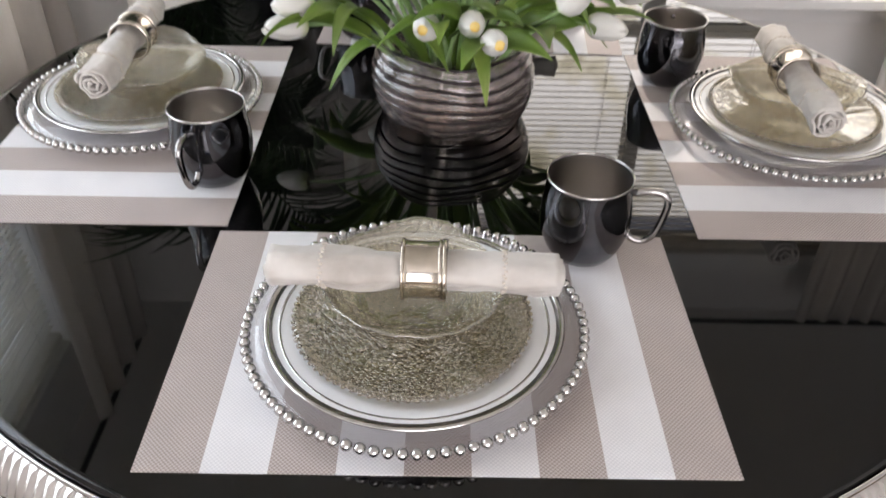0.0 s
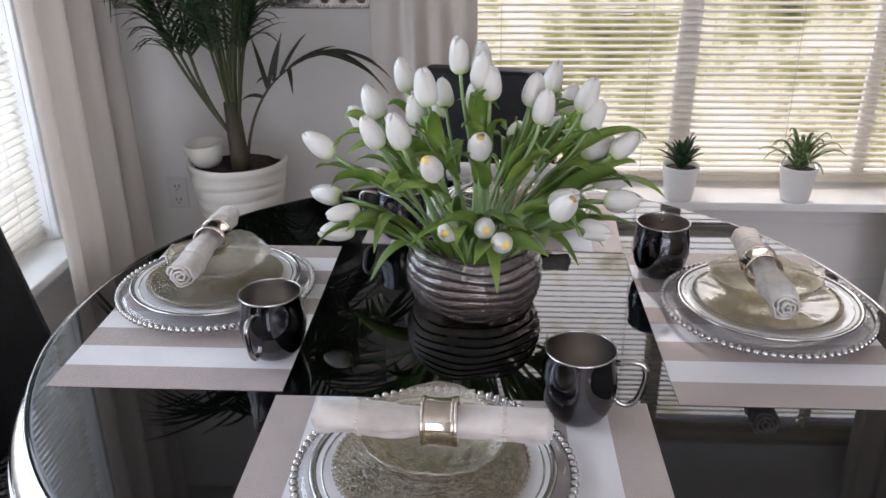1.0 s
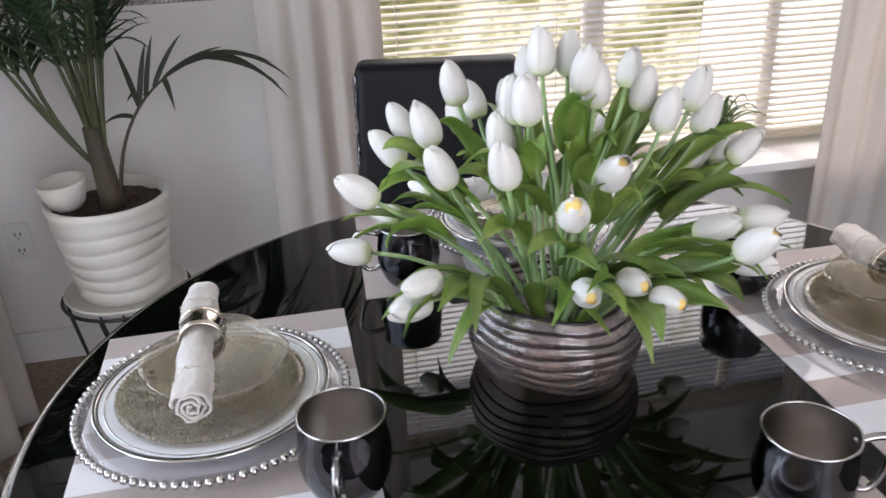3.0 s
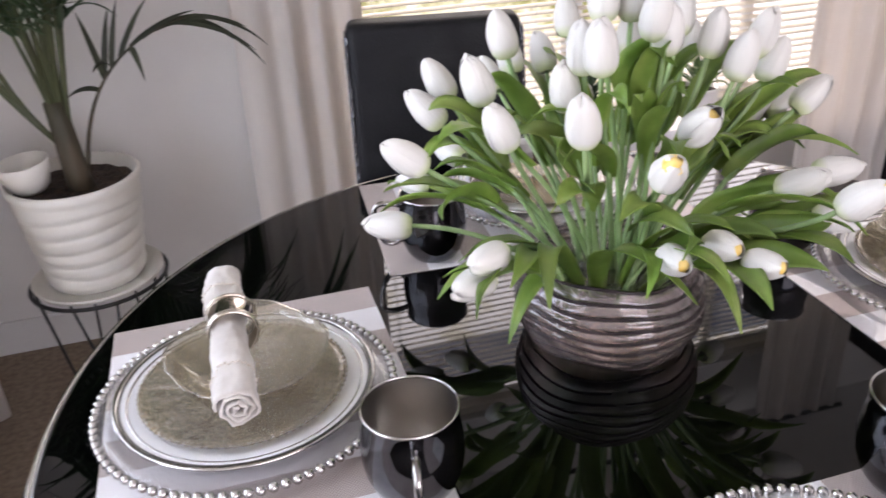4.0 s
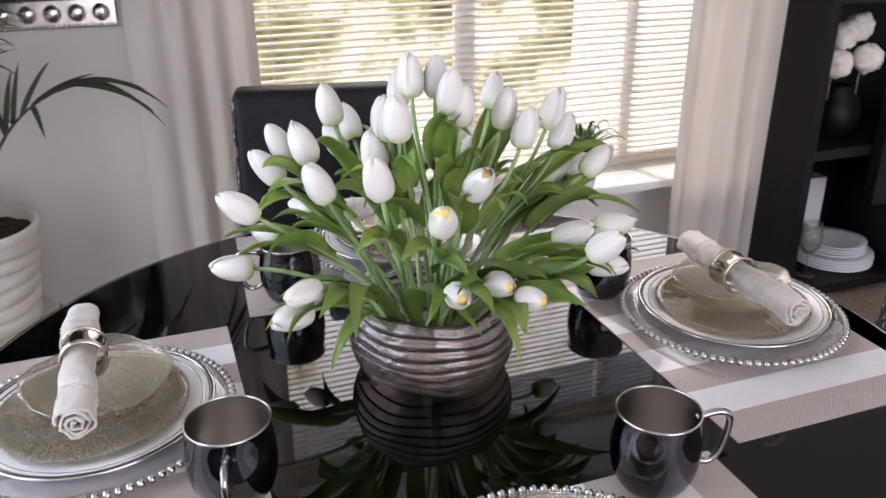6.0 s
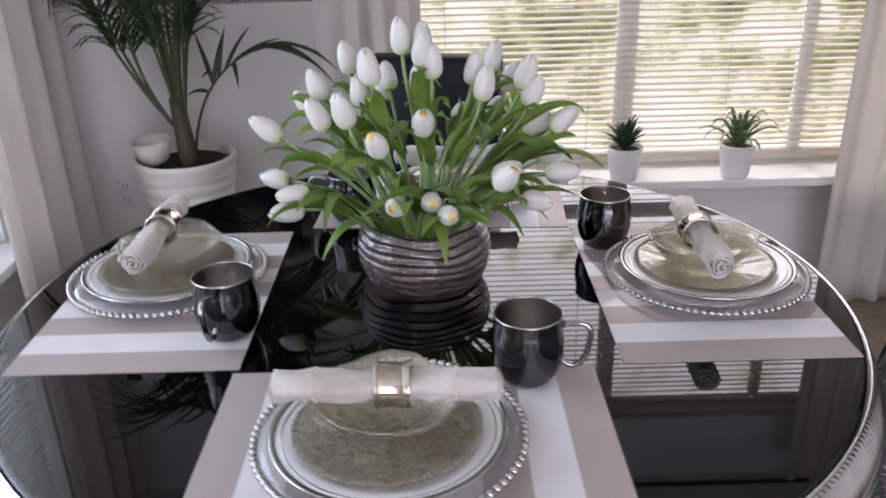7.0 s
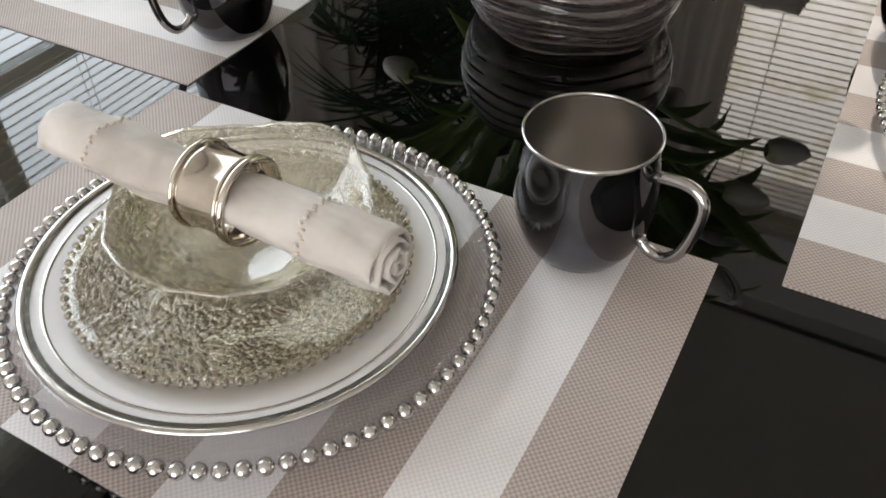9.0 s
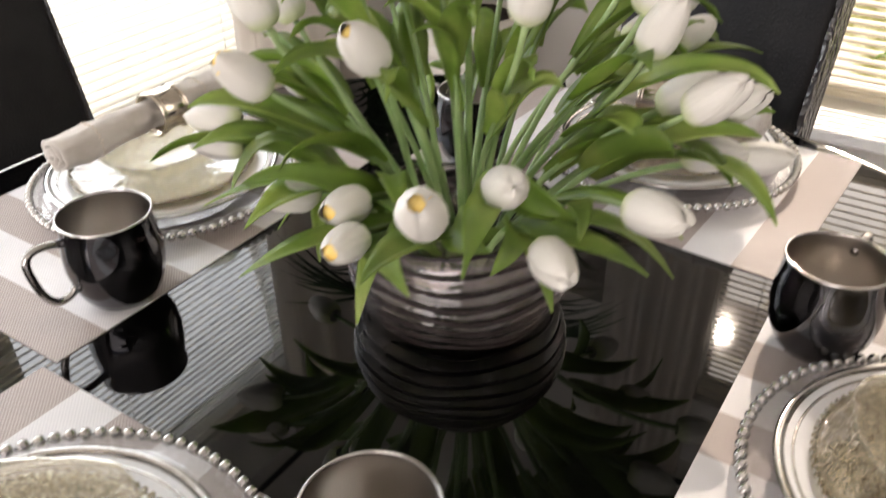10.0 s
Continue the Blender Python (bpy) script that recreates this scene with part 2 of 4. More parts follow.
def through_glass(name, tint, gloss_rough, clear, bump=None, body=None, body_share=0.0, ior=1.5, spark=0.0, speckle=None):
    """Glass of a thin wall: tinted see-through, with a smooth reflection that grows towards grazing; the relief and its
    glints (spark) lie on the underside."""
    m = bpy.data.materials.new(name)
    m.use_nodes = True
    nodes = m.node_tree.nodes
    nodes.remove(nodes["Principled BSDF"])
    see = node(m, "ShaderNodeBsdfTransparent", Color=(*tint, 1))
    refr = node(m, "ShaderNodeBsdfRefraction", Color=(*tint, 1), Roughness=gloss_rough, IOR=1.25)
    gloss = node(m, "ShaderNodeBsdfGlossy", Color=(1, 1, 1, 1), Roughness=gloss_rough)
    face = node(m, "ShaderNodeLayerWeight", Blend=0.5)
    rise = node(m, "ShaderNodeMath")
    rise.operation = "POWER"
    rise.inputs[1].default_value = 4.0
    wire(m, face.outputs["Facing"], rise.inputs[0])
    low = ((ior - 1) / (ior + 1)) ** 2
    fres = node(m, "ShaderNodeMapRange", To_Min=low, To_Max=0.9)
    wire(m, rise.outputs[0], fres.inputs["Value"])
    last = node(m, "ShaderNodeMixShader", Fac=clear)
    wire(m, refr.outputs[0], last.inputs[1])
    wire(m, see.outputs[0], last.inputs[2])
    bumped = [refr]
    layers = []
    if body:
        layers.append((node(m, "ShaderNodeBsdfDiffuse", Color=(*body, 1)), body_share))
    if spark:
        glint = node(m, "ShaderNodeBsdfGlossy", Color=(1.0, 0.97, 0.9, 1), Roughness=0.05)
        bumped.append(glint)
        layers.append((glint, spark))
    else:
        bumped.append(gloss)
    for layer, share in layers:
        c = node(m, "ShaderNodeMixShader", Fac=share)
        wire(m, last.outputs[0], c.inputs[1])
        wire(m, layer.outputs[0], c.inputs[2])
        last = c
    b = node(m, "ShaderNodeMixShader")
    wire(m, fres.outputs[0], b.inputs[0])
    wire(m, last.outputs[0], b.inputs[1])
    wire(m, gloss.outputs[0], b.inputs[2])
    wire(m, b.outputs[0], nodes["Material Output"].inputs["Surface"])
    if bump:
        kind, scale, strength, distance, stretch = bump
        relief(m, kind, scale, strength, distance, stretch, target=bumped).invert = bool(spark)
    if spark:
        relief(m, "ShaderNodeTexNoise", 45, 0.12, 0.004, target=[gloss])
    if speckle:
        scale, lo, hi = speckle
        cells = node(m, "ShaderNodeTexVoronoi", Scale=scale)
        wire(m, coords(m), cells.inputs["Vector"])
        patch = node(m, "ShaderNodeTexNoise", Scale=26.0, Detail=3)
        wire(m, coords(m), patch.inputs["Vector"])
        both = node(m, "ShaderNodeMath")
        both.operation = "MULTIPLY_ADD"
        wire(m, cells.outputs["Distance"], both.inputs[0])
        both.inputs[1].default_value = 0.9
        wire(m, patch.outputs["Fac"], both.inputs[2])
        ramp = nodes.new("ShaderNodeValToRGB")
        ramp.color_ramp.elements[0].position, ramp.color_ramp.elements[0].color = 0.5, (*hi, 1)
        ramp.color_ramp.elements[1].position, ramp.color_ramp.elements[1].color = 1.0, (*lo, 1)
        wire(m, both.outputs[0], ramp.inputs["Fac"])
        for lobe in (see, refr):
            wire(m, ramp.outputs["Color"], lobe.inputs["Color"])
    return m


M["clear_glass"] = through_glass("clear_glass", (0.95, 0.95, 0.94), 0.02, 0.85)
M["charger_glass"] = through_glass("charger_glass", (0.97, 0.965, 0.965), 0.04, 1.0, ("ShaderNodeTexNoise", 40, 0.12, 0.004, (1, 1, 1)), (0.74, 0.72, 0.73), 0.09, 1.6)
M["hammered_glass"] = through_glass("hammered_glass", (0.75, 0.69, 0.54), 0.035, 0.6, ("ShaderNodeTexVoronoi", 300, 1.0, 0.006, (1, 1, 1)), (0.36, 0.3, 0.2), 0.06, 1.85, 0.15, (300.0, (0.58, 0.52, 0.37), (0.96, 0.93, 0.84)))
M["bowl_glass"] = through_glass("bowl_glass", (0.95, 0.93, 0.88), 0.03, 0.8, ("ShaderNodeTexVoronoi", 330, 0.8, 0.003, (1, 1, 1)), (0.62, 0.57, 0.48), 0.02, 1.7, 0.1, (320.0, (0.88, 0.85, 0.77), (0.985, 0.975, 0.95)))
M["lip_glass"] = through_glass("lip_glass", (0.95, 0.94, 0.9), 0.04, 0.85, None, (0.7, 0.67, 0.6), 0.07, 1.7)
M["vase_glass"] = through_glass("vase_glass", (0.92, 0.87, 0.86), 0.04, 0.75, ("ShaderNodeTexNoise", 55, 0.6, 0.004, (1, 1, 0.6)), (0.4, 0.36, 0.36), 0.025, 1.75)
M["vase_thread"] = mat("vase_thread", (0.03, 0.025, 0.03), 0.1)
vary(M["vase_thread"], [(0.012, 0.008, 0.009), (0.045, 0.034, 0.035)], 20, rough=(0.05, 0.2))
M["pane"] = through_glass("pane", (0.97, 0.98, 0.97), 0.0, 1.0)

# curtains: sheer cloth that lets light through
m = M["curtain"] = mat("curtain", (0.74, 0.72, 0.69), 0.9)
vary(m, [(0.7, 0.68, 0.65), (0.78, 0.76, 0.73)], 40, stretch=(1, 1, 0.1))
relief(m, "ShaderNodeTexNoise", 400, 0.2, 0.001)
tr = node(m, "ShaderNodeBsdfTranslucent", Color=(0.78, 0.72, 0.66, 1))
mx = node(m, "ShaderNodeMixShader", Fac=0.48)
wire(m, shader(m).outputs[0], mx.inputs[1])
wire(m, tr.outputs[0], mx.inputs[2])
wire(m, mx.outputs[0], m.node_tree.nodes["Material Output"].inputs["Surface"])


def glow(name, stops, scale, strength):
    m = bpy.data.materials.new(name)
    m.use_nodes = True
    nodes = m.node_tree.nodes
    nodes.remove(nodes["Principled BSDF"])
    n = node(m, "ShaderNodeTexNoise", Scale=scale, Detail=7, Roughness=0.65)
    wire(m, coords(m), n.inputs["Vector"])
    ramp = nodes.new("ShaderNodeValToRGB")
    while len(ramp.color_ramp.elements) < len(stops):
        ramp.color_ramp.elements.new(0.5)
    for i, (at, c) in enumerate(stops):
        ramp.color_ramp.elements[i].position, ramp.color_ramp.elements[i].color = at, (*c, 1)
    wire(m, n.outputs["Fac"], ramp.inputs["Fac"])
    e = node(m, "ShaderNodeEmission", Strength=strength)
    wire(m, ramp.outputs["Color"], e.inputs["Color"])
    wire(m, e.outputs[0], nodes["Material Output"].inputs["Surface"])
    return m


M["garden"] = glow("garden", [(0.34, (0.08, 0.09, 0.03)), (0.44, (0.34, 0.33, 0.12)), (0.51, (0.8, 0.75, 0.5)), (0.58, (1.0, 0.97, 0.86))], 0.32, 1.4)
# plain self-lit backdrop for the pale area right of the garden
M["pale_glow"] = glow("pale_glow", [(0.3, (0.75, 0.74, 0.72)), (0.6, (1.0, 0.98, 0.96))], 0.25, 1.5)
# self-lit sky sheet, strengthened to light the room and table reflections
M["sky_glow"] = glow("sky_glow", [(0.3, (0.3, 0.28, 0.18)), (0.42, (0.8, 0.75, 0.6)), (0.5, (1.0, 0.98, 0.95))], 0.4, 6.0)
# self-lit sheet added outside the side window, also for its table reflection
M["side_glow"] = glow("side_glow", [(0.3, (0.75, 0.82, 0.9)), (0.6, (1.0, 1.0, 1.0))], 1.0, 2.4)

# ---- building helpers ----
def mesh_of(bm, material, smooth=True, name="mesh"):
    me = bpy.data.meshes.new(name)
    bm.normal_update()
    bm.to_mesh(me)
    bm.free()
    for mt in material if isinstance(material, (list, tuple)) else [material]:
        me.materials.append(mt)
    if smooth:
        me.polygons.foreach_set("use_smooth", [True] * len(me.polygons))
    return me


def part(name, bm, material, parent=None, label="", smooth=True, m=None):
    me = bm if isinstance(bm, bpy.types.Mesh) else mesh_of(bm, material, smooth, name)
    ob = new(name, me)
    if parent is not None:
        ob.parent = parent
    if m is not None:
        ob.matrix_basis = m
    return tagged(ob, label)


def thing(name, m, label, category, group="", kind=""):
    ob = new(name)
    ob.empty_display_size = 0.05
    ob.matrix_basis = m
    return tagged(ob, label, category, group, kind)


def lathe(profile, n=48, wave=None, close=False):
    bm = bmesh.new()
    rings = []
    for k, (r, z) in enumerate(profile):
        if r < 1e-6:
            rings.append([bm.verts.new((0, 0, z))])
            continue
        ring = []
        for i in range(n):
            a = 2 * math.pi * i / n
            rr, zz = (r, z) if wave is None else wave(a, r, z, k)
            ring.append(bm.verts.new((rr * math.cos(a), rr * math.sin(a), zz)))
        rings.append(ring)
    pairs = list(zip(rings, rings[1:])) + ([(rings[-1], rings[0])] if close else [])
    for a, b in pairs:
        for i in range(n):
            j = (i + 1) % n
            if len(a) == 1 and len(b) == 1:
                continue
            if len(a) == 1:
                bm.faces.new((a[0], b[j], b[i]))
            elif len(b) == 1:
                bm.faces.new((a[i], a[j], b[0]))
            else:
                bm.faces.new((a[i], a[j], b[j], b[i]))
    bmesh.ops.recalc_face_normals(bm, faces=bm.faces)
    return bm


def tube(points, radius, n=8, bm=None, caps=True, closed=False):
    bm = bm or bmesh.new()
    pts = [Vector(p) for p in points]
    rings, up = [], None
    for i, p in enumerate(pts):
        if closed:
            d = pts[(i + 1) % len(pts)] - pts[i - 1]
        else:
            d = pts[min(i + 1, len(pts) - 1)] - pts[max(i - 1, 0)]
        d.normalize()
        if up is None:
            up = d.orthogonal().normalized()
        up = (up - d * up.dot(d)).normalized()
        side = d.cross(up)
        r = radius(i / (len(pts) - 1)) if callable(radius) else radius
        rings.append([bm.verts.new(p + r * (math.cos(2 * math.pi * k / n) * up + math.sin(2 * math.pi * k / n) * side)) for k in range(n)])
    pairs = list(zip(rings, rings[1:])) + ([(rings[-1], rings[0])] if closed else [])
    for a, b in pairs:
        for k in range(n):
            bm.faces.new((a[k], a[(k + 1) % n], b[(k + 1) % n], b[k]))
    if caps and not closed:
        bm.faces.new(rings[0][::-1])
        bm.faces.new(rings[-1])
    return bm


def box(lo, hi, bevel=0.0, bm=None, segments=2):
    b = bmesh.new()
    bmesh.ops.create_cube(b, size=1)
    lo, hi = Vector(lo), Vector(hi)
    for v in b.verts:
        v.co = Vector(((lo + hi) / 2)[k] + v.co[k] * (hi - lo)[k] for k in range(3))
    if bevel:
        bmesh.ops.bevel(b, geom=b.edges[:], offset=bevel, segments=segments, profile=0.6, affect="EDGES")
    if bm is None:
        return b
    tmp = bpy.data.meshes.new("tmp")
    b.to_mesh(tmp)
    b.free()
    bm.from_mesh(tmp)
    bpy.data.meshes.remove(tmp)
    return bm


def bezier(a, b, c, d, n):
    a, b, c, d = (Vector(p) for p in (a, b, c, d))
    return [(1 - t) ** 3 * a + 3 * (1 - t) ** 2 * t * b + 3 * (1 - t) * t * t * c + t ** 3 * d for t in (i / n for i in range(n + 1))]


def blade(points, width, fold=0.25, thick=0.0008, bm=None, up=(0, 0, 1)):
    """A leaf along points: width(t) wide, folded along its middle, with two faces."""
    bm = bm or bmesh.new()
    pts = [Vector(p) for p in points]
    rows = []
    for i, p in enumerate(pts):
        t = i / (len(pts) - 1)
        d = (pts[min(i + 1, len(pts) - 1)] - pts[max(i - 1, 0)]).normalized()
        side = d.cross(Vector(up))
        side = side.normalized() if side.length > 1e-4 else d.orthogonal().normalized()
        nrm = side.cross(d)
        w = max(width(t), 0.0004)
        rows.append([bm.verts.new(p + side * w * s + nrm * (abs(s) * w * fold + o)) for o in (0, -thick) for s in (-1, -0.5, 0, 0.5, 1)])
    for a, b in zip(rows, rows[1:]):
        for k in range(4):
            bm.faces.new((a[k], a[k + 1], b[k + 1], b[k]))
            bm.faces.new((a[5 + k], b[5 + k], b[6 + k], a[6 + k]))
        bm.faces.new((a[0], b[0], b[5], a[5]))
        bm.faces.new((a[4], a[9], b[9], b[4]))
    return bm

# ---- the room ----
T = 0.76
XL, XR, YB, YF, H = -1.2, 2.7, -2.9, 1.93, 2.4
SILL, HEAD = 0.43, 2.115
FAR = (-0.05, 1.58)      # the far window's opening, along x
SIDE = (-0.35, 1.4)    # the side window's opening, along y


def structure(name, bm, material, label, smooth=False):
    return tagged(part(name, bm, material, None, label, smooth), label, name.split("_")[0], kind="structure")


structure("floor", box((XL - 0.2, YB - 0.2, -0.06), (XR + 0.2, YF + 0.2, 0)), M["floor"], "tan brown carpet floor")
structure("ceiling", box((XL - 0.2, YB - 0.2, H), (XR + 0.2, YF + 0.2, H + 0.08)), M["ceiling_paint"], "plain white painted ceiling")
bm = box((XL - 0.15, YF, 0), (FAR[0], YF + 0.075, H))
box((FAR[1], YF, 0), (XR + 0.15, YF + 0.075, H), bm=bm)
box((FAR[0], YF, 0), (FAR[1], YF + 0.075, SILL - 0.03), bm=bm)
box((FAR[0], YF, HEAD), (FAR[1], YF + 0.075, H), bm=bm)
structure("wall_north", bm, M["wall_paint"], "light grey painted wall with a window opening")
bm = box((XL - 0.15, YB, 0), (XL, SIDE[0], H))
box((XL - 0.15, SIDE[1], 0), (XL, YF, H), bm=bm)
box((XL - 0.15, SIDE[0], 0), (XL, SIDE[1], SILL - 0.03), bm=bm)
box((XL - 0.15, SIDE[0], HEAD), (XL, SIDE[1], H), bm=bm)
structure("wall_west", bm, M["wall_paint"], "light grey painted wall with a side window opening")
structure("wall_east", box((XR, YB, 0), (XR + 0.15, YF, H)), M["wall_paint"], "light grey painted wall")
# unseen back wall and next room; the opening is added for the fill lamp
bm = box((XL - 0.15, YB - 0.15, 0), (-0.6, YB, H))
box((1.8, YB - 0.15, 0), (XR + 0.15, YB, H), bm=bm)
box((-0.6, YB - 0.15, 2.2), (1.8, YB, H), bm=bm)
structure("wall_south", bm, M["wall_paint"], "light grey painted wall with a wide opening")
structure("hall_wall", box((-2.0, YB - 1.6, 0), (3.0, YB - 1.5, H)), M["wall_paint"], "light grey wall of the next room")
bm = box((XL + 0.001, YF - 0.014, 0), (1.6, YF, 0.1), 0.004)
structure("baseboard", bm, M["trim_paint"], "white painted baseboard")


def window(name, m, width, deep, label, mullions):
    """Sash windows side by side in an opening, parted by mullions; local x along the wall, y out of the room, z up from the sill."""
    w = thing(name, m, label, "window", kind="structure")
    h = HEAD - SILL
    c = 0.075
    for n, lo, hi in (("casing", (-c, -0.018, 0.0), (0.0, 0.0, h + c)), ("casing", (width, -0.018, 0.0), (width + c, 0.0, h + c)), ("casing", (0.0, -0.018, h), (width, 0.0, h + c))):
        part(n, box(lo, hi, 0.004), M["trim_paint"], w, smooth=False)
    part("window_sill", box((-c - 0.03, -deep, -0.03), (width + c + 0.03, 0.13, 0.0), 0.006), M["trim_paint"], w, "white painted deep window sill", smooth=False)
    part("apron", box((-c, -0.022, -0.125), (width + c, 0.0, -0.03), 0.004), M["trim_paint"], w, smooth=False)
    edges = [0.0]
    for at, wide in mullions:
        part("mullion", box((at - wide / 2, 0.037, 0.0), (at + wide / 2, 0.08, h), 0.003), M["trim_paint"], w, smooth=False)
        edges += [at - wide / 2, at + wide / 2]
    edges.append(width)
    st = 0.016
    for x0, x1 in zip(edges[::2], edges[1::2]):
        for lo_z, hi_z, y in ((0.0, h / 2 + 0.02, 0.037), (h / 2 - 0.02, h, 0.056)):
            bm = box((x0, y, lo_z), (x0 + st, y + 0.018, hi_z))
            box((x1 - st, y, lo_z), (x1, y + 0.018, hi_z), bm=bm)
            box((x0 + st, y, lo_z), (x1 - st, y + 0.018, lo_z + 0.045), bm=bm)
            box((x0 + st, y, hi_z - 0.04), (x1 - st, y + 0.018, hi_z), bm=bm)
            part("sash", bm, M["trim_paint"], w, smooth=False)
            p = part("pane", box((x0 + st, y + 0.008, lo_z + 0.045), (x1 - st, y + 0.011, hi_z - 0.04)), M["pane"], w, "clear glass", smooth=False)
            p.visible_shadow = False
    return w


window("window_1", pose(FAR[0], YF, SILL), FAR[1] - FAR[0], 0.168, "wide white framed window of three lights behind blinds", [(0.66 - FAR[0], 0.034), (1.25 - FAR[0], 0.012)])
window("window_2", pose(XL, SIDE[0], SILL, 0, 0, 90), SIDE[1] - SIDE[0], 0.1, "white framed side window behind blinds", [((SIDE[1] - SIDE[0]) / 2, 0.05)])


def blinds(m, width, tilt, label):
    b = thing("window_blind", m, label, "blind", "blinds in the windows")
    h = HEAD - SILL - 0.01
    part("headrail", box((0.006, -0.02, h - 0.03), (width - 0.006, 0.02, h), 0.003), M["blind"], b, smooth=False)
    part("bottom_rail", box((0.008, -0.012, 0.012), (width - 0.008, 0.012, 0.026), 0.004), M["blind"], b, smooth=False)
    bm = bmesh.new()
    rows = []
    for k in range(5):
        s = (k - 2) / 2
        y, z = 0.0116 * s, 0.0022 * (1 - s * s)
        rows.append([bm.verts.new((x, y, z + o)) for x in (0.008, width - 0.008) for o in (0, -0.0007)])
    for a, c in zip(rows, rows[1:]):
        bm.faces.new((a[0], a[2], c[2], c[0]))
        bm.faces.new((a[1], c[1], c[3], a[3]))
    bm.faces.new((rows[0][0], rows[0][1], rows[0][3], rows[0][2]))
    bm.faces.new((rows[4][0], rows[4][2], rows[4][3], rows[4][1]))
    slat = mesh_of(bm, M["blind"], True, "slat")
    n = int((h - 0.07) / 0.0215)
    rng = random.Random(7)
    for i in range(n):
        part("slat", slat, None, b, m=pose(0, 0, 0.04 + 0.0215 * i, tilt + rng.uniform(-2.5, 2.5), rng.uniform(-0.06, 0.06), 0))
    for x in (0.12, width * 0.36, width * 0.64, width - 0.12):
        part("ladder_cord", tube([(x, -0.0135, 0.02), (x, -0.0135, h - 0.03)], 0.0009, 5), M["cord"], b)
        part("ladder_cord", tube([(x, 0.0135, 0.02), (x, 0.0135, h - 0.03)], 0.0009, 5), M["cord"], b)
    return b


blinds(pose(FAR[0], YF + 0.022, SILL), FAR[1] - FAR[0], 17, "white slatted blinds, open, over the far window")
blinds(pose(XL - 0.022, SIDE[0], SILL, 0, 0, 90), SIDE[1] - SIDE[0], 27, "white slatted blinds, half open, over the side window")


def curtain(m, width, height, folds, depth, label, seed, flare=0.1):
    """Hanging cloth with folds; local x along it, z up from its hem."""
    rng = random.Random(seed)
    ph = [rng.uniform(0, 6) for _ in range(4)]
    bm = bmesh.new()
    nx, nz = folds * 12, 28
    grid = []
    for j in range(nz + 1):
        v = j / nz
        row = []
        for i in range(nx + 1):
            u = i / nx
            x = width * (0.5 + (u - 0.5) * (1 + flare * (1 - v)))
            y = depth * math.sin(2 * math.pi * folds * u + ph[0] + 0.5 * math.sin(3 * u + ph[1])) * (0.55 + 0.45 * math.sin(5 * u + ph[2]) ** 2)
            y += 0.25 * depth * math.sin(2.3 * math.pi * folds * u + 2 * v + ph[3])
            row.append(bm.verts.new((x, y * (0.75 + 0.25 * (1 - v)), height * v)))
        grid.append(row)
    for a, b in zip(grid, grid[1:]):
        for i in range(nx):
            bm.faces.new((a[i], a[i + 1], b[i + 1], b[i]))
    me = mesh_of(bm, M["curtain"], True, "curtain")
    ob = new("curtain", me)
    ob.matrix_basis = m
    mod = ob.modifiers.new("thickness", "SOLIDIFY")
    mod.thickness = 0.0015
    return tagged(ob, label, "curtain", "curtains beside the windows")


curtain(pose(-0.3, 1.69, 0.02), 0.29, 2.22, 4, 0.022, "sheer off-white curtain beside the far window", 3)
curtain(pose(1.285, 1.69, 0.02), 0.33, 2.22, 4, 0.022, "sheer off-white curtain between window and black shelf", 5)
curtain(pose(-1.035, 1.17, 0.02, 0, 0, 90), 0.48, 2.22, 4, 0.038, "off-white curtain in soft folds beside the side window", 9)
for a, b in (((-0.42, 1.69, 2.25), (1.66, 1.69, 2.25)), ((-1.035, -0.7, 2.25), (-1.035, 1.62, 2.25))):
    tagged(part("curtain_rod", tube([a, b], 0.009, 10), M["black_wire"]), "thin black metal curtain rod", "curtain rod")

# garden seen through the blinds, with glowing sheets added for sky and outdoor brightness
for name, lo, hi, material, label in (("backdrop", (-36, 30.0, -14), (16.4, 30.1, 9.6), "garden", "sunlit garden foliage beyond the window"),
                                      ("backdrop", (16.4, 30.0, -14), (50, 30.1, 9.6), "pale_glow", "pale glowing backdrop to the right of the garden"),
                                      # unseen directly: these sheets brighten table reflections; the gap passes the sun
                                      # lamp
                                      ("backdrop", (-36, 30.0, 9.6), (50, 30.1, 21.4), "sky_glow", "glowing sheet for hazy bright sky through treetops"),
                                      ("backdrop", (-36, 30.0, 24.4), (50, 30.1, 62), "sky_glow", "glowing sheet for hazy bright sky above the sun"),
                                      ("backdrop", (-6.05, -8, -2.5), (-6.0, 16, 10), "side_glow", "glowing sheet for the brightness beyond the side window")):
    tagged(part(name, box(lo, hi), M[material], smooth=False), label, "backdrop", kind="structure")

# ---- the table ----
TC = (0.017, 0.376)
table = thing("dining_table", pose(TC[0], TC[1], 0), "round black glass dining table with fluted silver edge", "table")
R = 0.606
part("tabletop", lathe([(0, T), (0.2, T), (0.4, T), (R - 0.007, T), (R - 0.004, T), (R, T - 0.003), (R, T - 0.008), (R - 0.01, T - 0.012), (0, T - 0.012)], 160), M["black_glass"], table, "glossy black glass top")
part("edge_trim", lathe([(R - 0.006, T - 0.0125), (R + 0.003, T - 0.0115), (R + 0.005, T - 0.006), (R + 0.0035, T - 0.002), (R + 0.0006, T - 0.0045), (R + 0.0006, T - 0.0105)], 160), M["silver"], table, "narrow polished silver lip")
FL = 380


def flutes(a, r, z, k):
    s = 0.5 + 0.5 * math.cos(FL * a)
    return (r + (0.0032 * s if k in (1, 2, 3) else 0), z)


